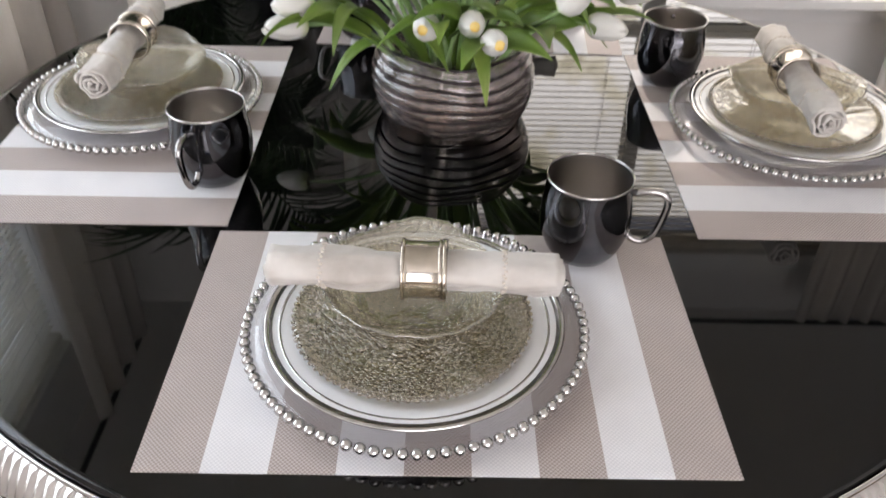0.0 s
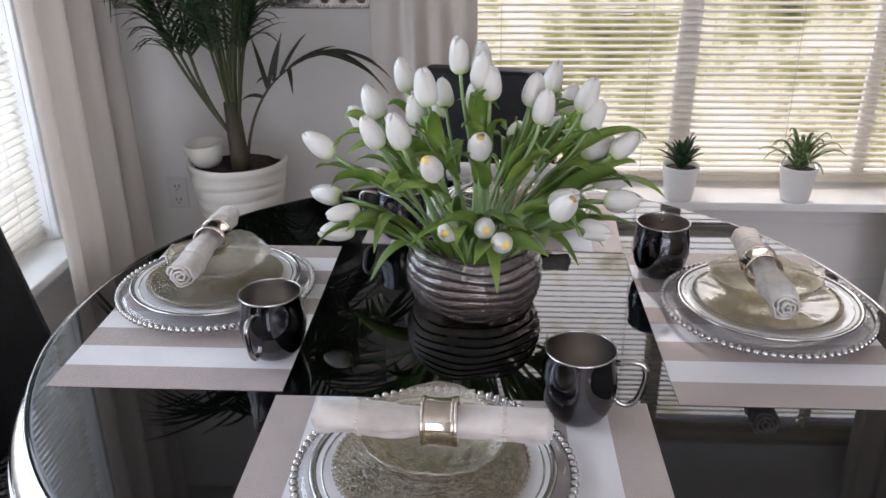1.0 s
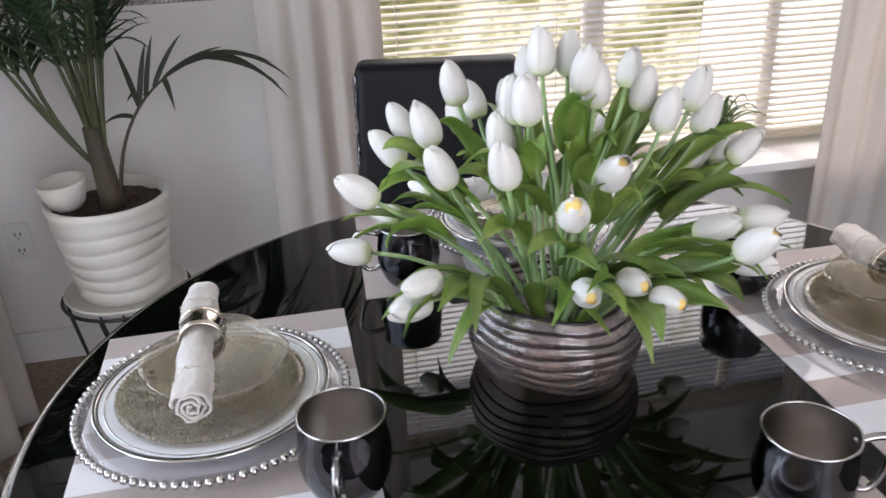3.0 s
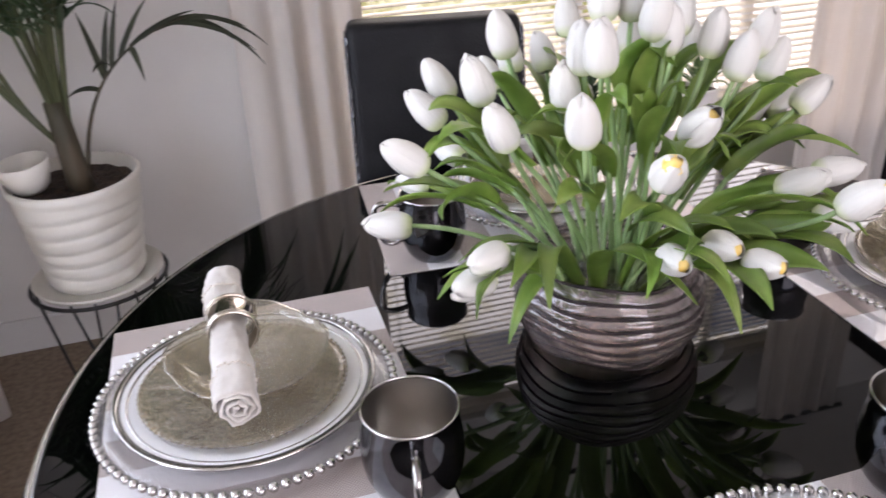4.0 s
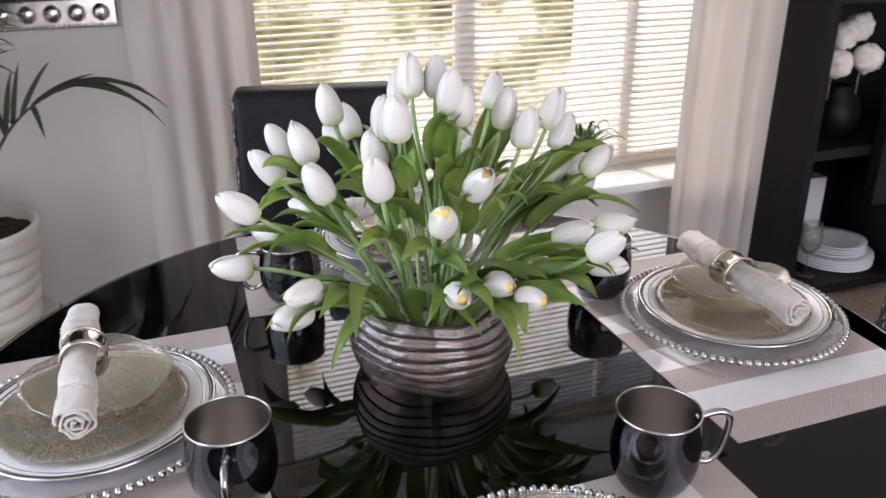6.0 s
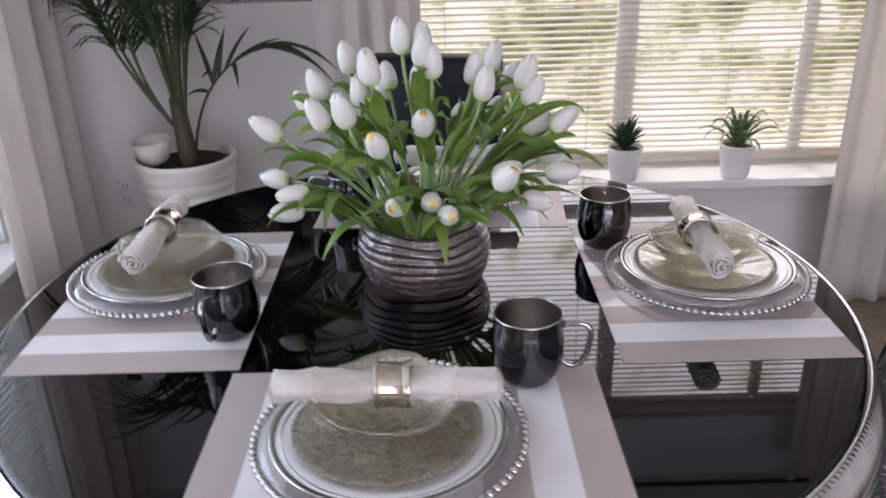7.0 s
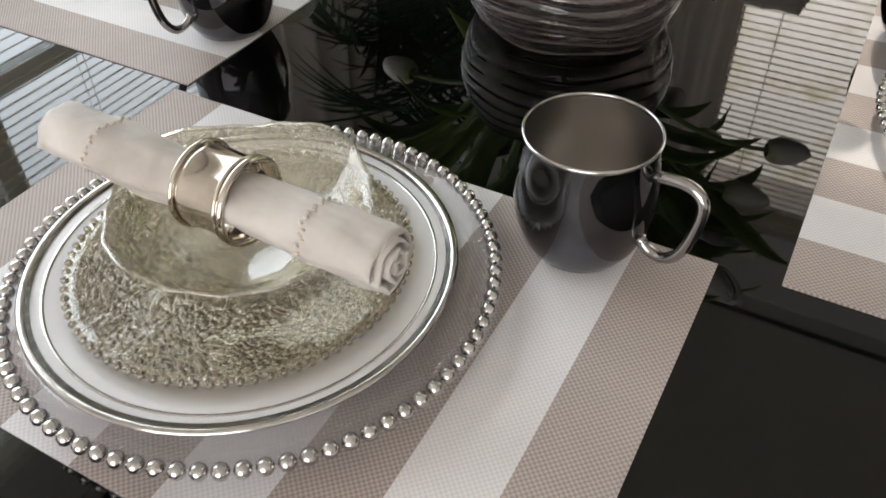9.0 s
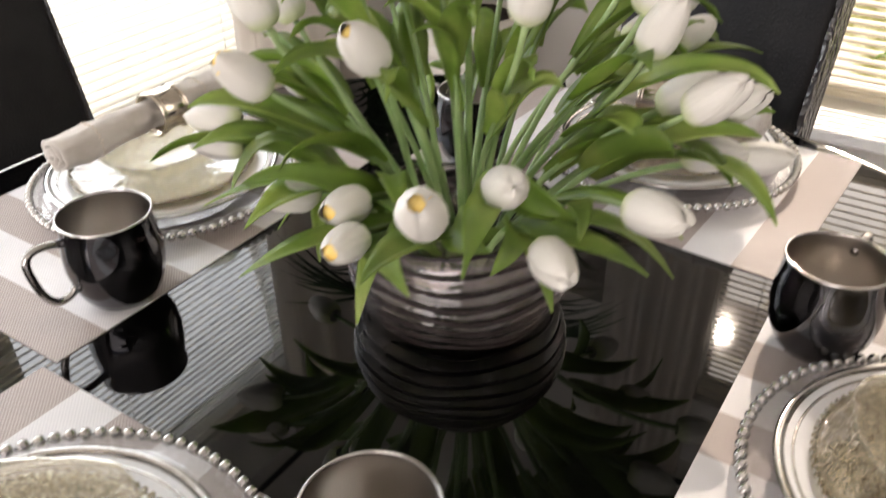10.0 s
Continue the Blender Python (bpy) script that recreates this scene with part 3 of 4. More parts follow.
part("fluted_band", lathe([(R - 0.004, T - 0.012), (R + 0.005, T - 0.015), (R + 0.014, T - 0.028), (R + 0.022, T - 0.045), (R + 0.024, T - 0.05), (R + 0.02, T - 0.058), (R - 0.03, T - 0.058)], FL * 4, flutes), M["rim_silver"], table, "fluted silver band under the glass")
part("lower_trim", lathe([(R + 0.018, T - 0.056), (R + 0.029, T - 0.052), (R + 0.031, T - 0.058), (R + 0.028, T - 0.064), (R + 0.015, T - 0.066)], 160), M["silver"], table)
part("pedestal", lathe([(0.0, 0.7), (0.3, 0.7), (0.28, 0.67), (0.1, 0.62), (0.075, 0.5), (0.09, 0.3), (0.075, 0.14), (0.2, 0.07), (0.3, 0.05), (0.31, 0.0), (0, 0)], 48), M["black_wood"], table)

# ---- place settings, built for the near side and then turned round the table ----
def placemat():
    ob = thing("placemat", pose(0, 0, 0), "woven vinyl placemat with beige and white stripes", "placemat", "placemats round the table")
    for k in range(9):
        x0 = -0.2285 + 0.457 * k / 9
        part("stripe", box((x0, -0.1525, 0.0), (x0 + 0.457 / 9 + 0.0, 0.1525, 0.0012 + (0.0001 if k % 2 else 0))), M["mat_white" if k % 2 else "mat_beige"], ob, "white woven stripe" if k % 2 else "beige woven stripe", smooth=False)
    return ob


def charger():
    ob = thing("charger_plate", pose(0, 0, 0), "clear glass charger plate with silver beaded rim", "plate", "chargers round the table")
    part("plate", lathe([(0, 0.0075), (0.07, 0.0075), (0.075, 0.0), (0.083, 0.0), (0.1, 0.006), (0.125, 0.0115), (0.147, 0.0145), (0.147, 0.017), (0.125, 0.0145), (0.1, 0.012), (0.084, 0.0115), (0, 0.0115)], 72), M["charger_glass"], ob, "clear glass")
    bm = bmesh.new()
    bmesh.ops.create_uvsphere(bm, u_segments=10, v_segments=7, radius=0.0049)
    bead = mesh_of(bm, M["silver"], True, "bead")
    for i in range(86):
        a = 2 * math.pi * i / 86
        part("bead", bead, None, ob, m=pose(0.1475 * math.cos(a), 0.1475 * math.sin(a), 0.016))
    return ob


def dinner_plate():
    ob = thing("dinner_plate", pose(0, 0, 0), "white porcelain dinner plate with platinum bands", "plate", "dinner plates round the table")
    part("plate", lathe([(0, 0.0), (0.07, 0.0), (0.075, 0.003), (0.1, 0.008), (0.127, 0.0155), (0.1285, 0.0175), (0.127, 0.018), (0.1, 0.0115), (0.083, 0.0068), (0.072, 0.0058), (0, 0.0058)], 72), M["porcelain"], ob, "glazed white porcelain")
    part("rim_band", lathe([(0.1215, 0.01715), (0.1272, 0.0186), (0.1291, 0.0177), (0.1279, 0.0155), (0.1265, 0.0168)], 72, close=True), M["silver"], ob, "platinum rim band")
    part("inner_band", lathe([(0.1145, 0.01535), (0.1165, 0.0159), (0.1165, 0.0155), (0.1145, 0.0150)], 72, close=True), M["silver"], ob, "thin platinum line")
    return ob


def wobble(amount, n, phase=0.0):
    return lambda a, r, z, k: (r * (1 + amount * math.sin(n * a + phase + 0.8 * math.sin(2 * a))), z)


def hammer(bm, amount, scale):
    for v in bm.verts:
        v.co.z += amount * noise.noise(v.co * scale)
    return bm


def glass_plate():
    ob = thing("salad_plate", pose(0, 0, 0), "smoky gold hammered glass salad plate", "plate", "salad plates round the table")
    prof = [(0, 0.003), (0.02, 0.003), (0.04, 0.003), (0.055, 0.003), (0.068, 0.005), (0.082, 0.008), (0.097, 0.011), (0.102, 0.0125), (0.101, 0.015), (0.094, 0.0135), (0.08, 0.0115), (0.066, 0.0085), (0.054, 0.007), (0.035, 0.0068), (0.018, 0.0068), (0, 0.0068)]
    part("plate", hammer(lathe(prof, 120, wobble(0.006, 40)), 0.0012, 130), M["hammered_glass"], ob, "hammered smoky glass")
    bm = bmesh.new()
    bmesh.ops.create_icosphere(bm, subdivisions=1, radius=0.0027)
    nub = mesh_of(bm, M["hammered_glass"], True, "rim_nub")
    for i in range(84):
        a = 2 * math.pi * i / 84
        part("rim_nub", nub, None, ob, m=pose(0.1015 * math.cos(a), 0.1015 * math.sin(a), 0.014))
    return ob


def bowl():
    ob = thing("glass_bowl", pose(0, 0, 0), "hammered clear glass dessert bowl with wavy rim", "bowl", "bowls round the table")

    def wave(a, r, z, k):
        f = (r / 0.075) ** 2
        return (r * (1 + 0.028 * f * math.cos(4 * a + 0.6) + 0.008 * f * math.sin(17 * a)), z + 0.0028 * f * math.cos(4 * a + 0.6) - 0.003 * f * math.sin(a + 1.57))
    prof = [(0, 0.0), (0.025, 0.0), (0.03, 0.0015), (0.046, 0.008), (0.061, 0.018), (0.071, 0.031), (0.0765, 0.041), (0.078, 0.0428), (0.0755, 0.042), (0.068, 0.0315), (0.0585, 0.02), (0.044, 0.0112), (0.028, 0.0055), (0, 0.004)]
    part("bowl", lathe(prof, 96, wave), M["bowl_glass"], ob, "hammered clear glass")
    lip = []
    for i in range(96):
        a = 2 * math.pi * i / 96
        r, z = wave(a, 0.0772, 0.0425, 0)
        lip.append((r * math.cos(a), r * math.sin(a), z))
    part("lip", tube(lip, 0.0015, 7, closed=True), M["lip_glass"], ob, "rounded glass lip")
    return ob


def cloth_radius(x, s, a):
    """The rolled cloth's radius at x along it, s of the way out in its spiral, with creases and the ring's pinch."""
    r = 0.0035 + 0.0165 * s
    r += 0.0036 * noise.noise(Vector((x * 26, math.cos(a) * 1.6, math.sin(a) * 1.6 + s * 2))) + 0.0018 * noise.noise(Vector((x * 70, math.cos(a) * 3, math.sin(a) * 3)))
    return r * (1 - 0.16 * math.exp(-(x / 0.03) ** 2))


def napkin():
    ob = thing("napkin", pose(0, 0, 0), "rolled ivory linen napkin with hemstitched ends", "napkin", "napkins round the table")
    bm = bmesh.new()
    length, n, nx = 0.238, 90, 48
    rows = []
    for i in range(nx + 1):
        x = (i / nx - 0.5) * length
        row = []
        for side in (0, 1):
            for j in range(n + 1):
                s = j / n
                a = 2 * math.pi * 3.3 * s + 1.2
                r = cloth_radius(x, s, a) - (0.0024 if side else 0)
                sag = 0.0025 * noise.noise(Vector((x * 18, 3, 1)))
                row.append(bm.verts.new((x + 0.003 * math.sin(3 * s + x * 9), r * math.cos(a), r * math.sin(a) + sag)))
        rows.append(row)
    m1 = n + 1
    for a, b in zip(rows, rows[1:]):
        for j in range(n):
            bm.faces.new((a[j], a[j + 1], b[j + 1], b[j]))
            bm.faces.new((a[m1 + j], b[m1 + j], b[m1 + j + 1], a[m1 + j + 1]))
        bm.faces.new((a[n], a[m1 + n], b[m1 + n], b[n]))
        bm.faces.new((a[0], b[0], b[m1], a[m1]))
    for row, flip in ((rows[0], 0), (rows[-1], 1)):
        for j in range(n):
            f = (row[j], row[m1 + j], row[m1 + j + 1], row[j + 1])
            bm.faces.new(f[::-1] if flip else f)
    bmesh.ops.recalc_face_normals(bm, faces=bm.faces)
    part("cloth", bm, M["napkin"], ob)
    for x in (-0.073, 0.073):
        bm = bmesh.new()
        for k in range(40):
            a = 2 * math.pi * k / 40
            s = bmesh.ops.create_icosphere(bm, subdivisions=1, radius=0.0012)
            turns = (a - 1.2) / (2 * math.pi)
            grow = max(j / 90 for j in range(91) if abs((3.3 * j / 90 - turns + 0.5) % 1 - 0.5) < 0.02)
            r = cloth_radius(x, grow, a) + 0.0004
            sag = 0.0025 * noise.noise(Vector((x * 18, 3, 1)))
            bmesh.ops.transform(bm, matrix=pose(x + (0.0008 if k % 2 else -0.0008), r * math.cos(a), r * math.sin(a) + sag, 0, 0, 25 if k % 2 else -25) @ Matrix.Diagonal((1.5, 1, 1, 1)), verts=s["verts"])
        part("hemstitch", bm, M["stitch"], ob, "braided hemstitch line")
    return ob


def napkin_ring():
    ob = thing("napkin_ring", pose(0, 0, 0), "polished silver napkin ring round a rolled napkin", "napkin ring", "napkin rings round the table")
    for name, prof in (("band", [(0.0226, -0.0165), (0.0243, -0.0155), (0.0236, -0.012), (0.0233, 0.0), (0.0236, 0.011), (0.0243, 0.0145), (0.0226, 0.0155), (0.0219, 0.0)]),
                       ("rolled_edge", [(0.0225, -0.0185), (0.0247, -0.0188), (0.0258, -0.0178), (0.0258, -0.0166), (0.0244, -0.0156), (0.0227, -0.016)]),
                       ("rolled_edge", [(0.0235, 0.0112), (0.025, 0.0114), (0.0256, 0.0124), (0.025, 0.0135), (0.0238, 0.0135)]),
                       ("rolled_edge", [(0.0228, 0.0148), (0.0246, 0.0142), (0.0259, 0.0155), (0.0258, 0.0172), (0.0245, 0.0185), (0.0225, 0.0182)])):
        bm = lathe(prof, 48, close=True)
        bmesh.ops.transform(bm, matrix=pose(0, 0, 0, 0, 90, 0), verts=bm.verts)
        part(name, bm, M["ring_silver"], ob)
    return ob


def mug():
    ob = thing("mug", pose(0, 0, 0), "polished gunmetal barrel mug with a wire handle", "mug", "mugs round the table")
    out = [(0, 0.0), (0.026, 0.0), (0.031, 0.002), (0.0375, 0.012), (0.0425, 0.026), (0.0448, 0.042), (0.0442, 0.058), (0.042, 0.073), (0.0408, 0.083), (0.0412, 0.0875)]
    part("body", lathe(out, 56), M["gunmetal"], ob, "polished dark gunmetal")
    part("lining", lathe([(0.0405, 0.0878), (0.0398, 0.083), (0.041, 0.073), (0.0432, 0.058), (0.0437, 0.042), (0.0415, 0.027), (0.036, 0.013), (0.03, 0.004), (0, 0.003)], 56), M["steel_inside"], ob, "brushed steel inside")
    part("rim", lathe([(0.0402, 0.0872), (0.0412, 0.0868), (0.0421, 0.0878), (0.0421, 0.0892), (0.0411, 0.0901), (0.0402, 0.0892)], 56, close=True), M["silver"], ob, "bright rolled rim")
    pts = bezier((0.04, 0, 0.075), (0.062, 0, 0.083), (0.078, 0, 0.083), (0.0755, 0, 0.062), 9)[:-1] + bezier((0.0755, 0, 0.062), (0.073, 0, 0.045), (0.07, 0, 0.026), (0.058, 0, 0.0215), 8)[:-1] + bezier((0.058, 0, 0.0215), (0.05, 0, 0.0205), (0.043, 0, 0.024), (0.0415, 0, 0.03), 6)
    part("handle", tube(pts, 0.0037, 10), M["handle_steel"], ob, "bent round handle")
    return ob


SEATS = [  # mat centre and turn, charger centre, napkin centre and turn, mug and the turn of its handle
    dict(mat=(0.0, 0.0, 0), dish=(-0.021, 0.001), plate=(-0.0225, -0.006), roll=(-0.022, -0.018, -1.5), ring=(-0.013, -0.016), cup=(0.142, 0.129, -12)),
    dict(mat=(-0.376, 0.391, -90), dish=(-0.386, 0.43), roll=(-0.392, 0.425, -90), ring=(-0.389, 0.445), cup=(-0.255, 0.26, -100)),
    dict(mat=(0.421, 0.381, 90), dish=(0.44, 0.391), roll=(0.417, 0.36, 87.5), ring=(0.4175, 0.372), cup=(0.312, 0.53, 80)),
    dict(mat=(0.047, 0.775, 176.6), dish=(0.08, 0.8), roll=(0.075, 0.772, 176), ring=(0.07, 0.7725), cup=(-0.121, 0.675, 172)),
]
made = [placemat(), charger(), dinner_plate(), glass_plate(), bowl(), napkin(), napkin_ring(), mug()]
for k, seat in enumerate(SEATS):
    mx, my, mt = seat["mat"]
    dx, dy = seat["dish"]
    rx, ry, rt = seat["roll"]
    gx, gy = seat["ring"]
    cx, cy, ct = seat["cup"]
    px, py = seat.get("plate", (dx, dy))
    poses = [pose(mx, my, T, 0, 0, mt), pose(dx, dy, T + 0.0014, 0, 0, mt), pose(px + 0.001, py - 0.001, T + 0.0131, 0, 0, mt + 20), pose(px - 0.001, py, T + 0.0191, 0, 0, mt + 47), pose(px, py, T + 0.026, 0, 0, mt) @ pose(0, 0.008, 0),
             pose(rx, ry, T + 0.088, 0, 0, rt), pose(gx, gy, T + 0.0883, 0, 0, rt), pose(cx, cy, T + 0.0014, 0, 0, ct)]
    for ob, m in zip(made, poses):
        if k == 0:
            ob.matrix_basis = m
        else:
            copy_thing(ob, m)

# ---- the vase of tulips ----
VC = Vector((0.013, 0.432, T))
vase = thing("vase", pose(*VC), "round ridged smoky glass vase holding white tulips", "vase")


def ridges(a, r, z, k):
    if r < 0.03:
        return (r, z)
    return (r, z + 0.0026 * math.sin(2 * a + 9 * z) + 0.002 * math.sin(5 * a + 60 * z))


def vase_radius(z):
    u = z / 0.1
    return 0.084 + 0.072 * u - 0.073 * u * u


prof = [(0, 0.0), (0.072, 0.0), (0.083, 0.002)]
for i in range(7):
    z0 = 0.006 + 0.0128 * i
    for s in (0.0, 0.25, 0.5, 0.75):
        z = z0 + 0.0128 * s
        prof.append((vase_radius(z) + 0.0022 * math.sin(math.pi * s) - (0.0014 if s == 0 else 0), z))
prof += [(0.0845, 0.0985), (0.081, 0.0978)] + [(vase_radius(0.094 - 0.078 * k / 6) - 0.006, 0.094 - 0.078 * k / 6) for k in range(7)] + [(0.06, 0.012), (0, 0.01)]
part("body", lathe(prof, 96, ridges), M["vase_glass"], vase, "smoky lustre glass wall")
for i in range(8):
    line = []
    for k in range(96):
        a = 2 * math.pi * k / 96
        z = 0.007 + 0.0128 * i
        r = vase_radius(z) - 0.0003
        line.append((r * math.cos(a), r * math.sin(a), ridges(a, r, z, 0)[1]))
    part("glass_thread", tube(line, 0.0019, 6, closed=True), M["vase_thread"], vase, "dark trailed glass thread")
bm = bmesh.new()
rng = random.Random(4)
for k in range(90):
    a, r = rng.uniform(0, 6.28), 0.07 * math.sqrt(rng.random())
    s = bmesh.ops.create_icosphere(bm, subdivisions=1, radius=rng.uniform(0.007, 0.012))
    bmesh.ops.transform(bm, matrix=pose(r * math.cos(a), r * math.sin(a), rng.uniform(0.05, 0.083), rng.uniform(0, 90), rng.uniform(0, 90)), verts=s["verts"])
tagged(part("glass_pebbles", bm, M["clear_glass"], None, smooth=False, m=pose(*VC)), "clear glass pebbles filling the vase", "pebbles", kind="stuff")


def petal_meshes(openness, seed):
    """Six petals closing to a point, base at the origin, about 5 cm long, as meshes of their own."""
    rng = random.Random(seed)
    found = []
    L = 0.0545
    for k in range(6):
        bm = bmesh.new()
        inner = k % 2
        a0 = 2 * math.pi * k / 6 + rng.uniform(-0.1, 0.1)
        grow = rng.uniform(0.95, 1.05) * (0.94 if inner else 1.0)
        rows = []
        top = 3.135 - 0.34 * openness
        for i in range(11):
            phi = 0.32 + (top - 0.32) * i / 10
            v = (1 - math.cos(phi)) / 2
            r = 0.0172 * math.sin(phi) ** 0.7 * (1.08 - 0.34 * v) * (0.96 if inner else 1.0)
            half = (1.06 if not inner else 1.1) * (0.6 + 0.4 * min(1, 2.2 * v + 0.2))
            row = []
            for j in range(9):
                s = j / 4 - 1
                a = a0 + s * half
                rr = r * (1.02 + 0.05 * (1 - s * s) - 0.05 * s * s * v - 0.05 * math.exp(-(s / 0.16) ** 2) * v) + (0.0008 if not inner else 0.0) * s ** 4 + 0.0011 * (1 - v ** 4) * noise.noise(Vector((a * 2, v * 3, seed + k)))
                row.append(bm.verts.new((rr * math.cos(a), rr * math.sin(a), L * grow * (v + (0.09 * (1 - abs(s)) - 0.05) * v ** 5))))
            rows.append(row)
        for a, b in zip(rows, rows[1:]):
            for j in range(8):
                bm.faces.new((a[j], a[j + 1], b[j + 1], b[j]))
        found.append(mesh_of(bm, M["petal"], True, "petal"))
    return found


BLOOMS = [petal_meshes(0.0, 1), petal_meshes(0.08, 2), petal_meshes(0.05, 5), petal_meshes(0.85, 8), petal_meshes(1.1, 11)]
bm = bmesh.new()
bmesh.ops.create_icosphere(bm, subdivisions=2, radius=0.0112)
for v in bm.verts:
    v.co.z *= 0.85
THROAT = mesh_of(bm, M["throat"], True, "throat")

# where the blooms stand: front, crown, back
FRONT = [(-0.018, 0.258, 0.941, 4), (0.029, 0.259, 0.945, 4), (0.051, 0.23, 0.938, 4), (-0.038, 0.246, 1.03, 3), (0.021, 0.299, 1.042, 3), (0.222, 0.411, 1.012, 0), (-0.208, 0.419, 1.006, 1), (-0.216, 0.485, 0.907, 0), (-0.163, 0.323, 0.938, 1), (-0.174, 0.333, 0.91, 0), (0.123, 0.214, 0.993, 3), (0.172, 0.289, 0.932, 1), (0.131, 0.297, 0.972, 1)]
CROWN = [(-0.066, 0.384, 1.064, 0), (-0.083, 0.308, 1.057, 2), (-0.128, 0.383, 1.034, 1), (-0.091, 0.48, 1.093, 0), (-0.05, 0.348, 1.104, 2), (0.034, 0.384, 1.104, 0), (-0.142, 0.534, 1.039, 2), (-0.132, 0.434, 1.064, 0), (-0.162, 0.513, 1.017, 1), (-0.054, 0.375, 1.099, 1), (-0.009, 0.429, 1.13, 0), (0.021, 0.43, 1.127, 2), (0.022, 0.385, 1.118, 0), (0.093, 0.4, 1.091, 2), (0.105, 0.37, 1.075, 0), (0.168, 0.43, 1.075, 1), (0.178, 0.42, 1.05, 2)]
BACK = [(-0.04, 0.6, 1.04, 0), (-0.055, 0.625, 1.011, 1), (0.022, 0.58, 1.08, 0), (0.01, 0.62, 1.03, 2), (0.126, 0.512, 1.085, 0), (0.155, 0.54, 1.046, 2), (-0.103, 0.64, 0.915, 1), (-0.16, 0.6, 0.9, 0), (0.211, 0.477, 0.94, 1), (0.235, 0.54, 0.915, 0), (0.224, 0.462, 0.99, 1), (0.213, 0.348, 0.952, 0), (0.14, 0.62, 0.98, 2), (0.08, 0.66, 0.96, 0), (0.1, 0.58, 1.05, 1), (0.19, 0.46, 0.99, 0)]
rng = random.Random(21)
for i, (x, y, z, form) in enumerate(FRONT + CROWN + BACK):
    centre = Vector((x, y, z))
    out = centre - Vector((VC.x, VC.y, T + 0.11))
    flat = Vector((out.x, out.y, 0))
    lean = min(1.0, flat.length / 0.21)
    low = max(0.0, min(1.0, (1.06 - z) / 0.12))
    axis = (flat.normalized() * lean * (0.5 + 0.6 * low) + Vector((0, 0, 1.05 - 0.95 * low * lean))).normalized()
    if form == 4:
        axis = (flat.normalized() * 1.0 + Vector((0, 0, 0.28))).normalized()
    if form == 3:
        axis = (flat.normalized() * 0.8 + Vector((0, 0, 0.75))).normalized()
    size = 0.88 if form != 4 else 0.8
    base = centre - axis * 0.0285 * size
    turn = axis.to_track_quat("Z", "Y").to_matrix().to_4x4()
    flower = thing("tulip", pose(*centre), "white tulip with green leaves standing in the vase", "tulip", "tulips in the vase")
    spin = rng.uniform(0, 360)
    seat = Matrix.Translation(base - centre) @ turn @ pose(0, 0, 0, 0, 0, spin) @ Matrix.Scale(size * rng.uniform(0.95, 1.05), 4)
    for petal in BLOOMS[form]:
        part("petal", petal, None, flower, m=seat)
    if form >= 3:
        part("throat", THROAT, None, flower, "yellow throat", m=Matrix.Translation(base - centre + axis * 0.0415 * size) @ turn @ Matrix.Scale(size, 4))
    root = Vector((VC.x + 0.2 * flat.x + rng.uniform(-0.015, 0.015), VC.y + 0.2 * flat.y + rng.uniform(-0.015, 0.015), T + 0.06))
    mid = root + Vector((flat.x * 0.25, flat.y * 0.25, 0.55 * max(0.06, z - T - 0.06)))
    pts = bezier(root, mid, base - axis * 0.07, base + axis * 0.002, 12)
    part("stem", tube([p - centre for p in pts], lambda t: 0.0031 - 0.0006 * t, 7), M["stem"], flower)
    if i % 8 == 7:
        continue
    for k in range(2):
        s = rng.uniform(0.45, 0.72)
        p0 = pts[int(s * 12)]
        along = (pts[int(s * 12) + 1] - p0).normalized()
        d = (flat.normalized() if flat.length > 0.05 else Vector((rng.uniform(-1, 1), rng.uniform(-1, 1), 0)).normalized())
        ang = (0.75 if k else -0.75) + rng.uniform(-0.45, 0.45)
        d = Vector((d.x * math.cos(ang) - d.y * math.sin(ang), d.x * math.sin(ang) + d.y * math.cos(ang), 0))
        ln = rng.uniform(0.075, 0.115)
        out = rng.uniform(0.3, 0.62) + 0.3 * low
        fall = Vector((0, 0, -ln * rng.uniform(0.05, 0.4)))
        q = p0 + along * ln * 0.85 + d * ln * out
        wave_by = along.cross(d) * ln * rng.uniform(-0.2, 0.2)
        leafline = bezier(p0, p0 + along * ln * 0.5 + d * ln * 0.04 + wave_by, p0 + along * ln * 0.85 + d * ln * out * 0.5 - wave_by, q + fall, 12)
        w = rng.uniform(0.0105, 0.0148)
        turn_up = (d * -0.9 + Vector((0, 0, 0.8)) + along.cross(d) * rng.uniform(-0.8, 0.8)).normalized()
        part("leaf", blade([p - centre for p in leafline], lambda t, w=w: w * (math.sin(math.pi * (0.14 + 0.86 * t) ** 0.8) ** 0.85) * (1 + 0.12 * math.sin(11 * t + w * 900)), 0.4, up=turn_up), M["leaf"], flower, "long folded green leaf")

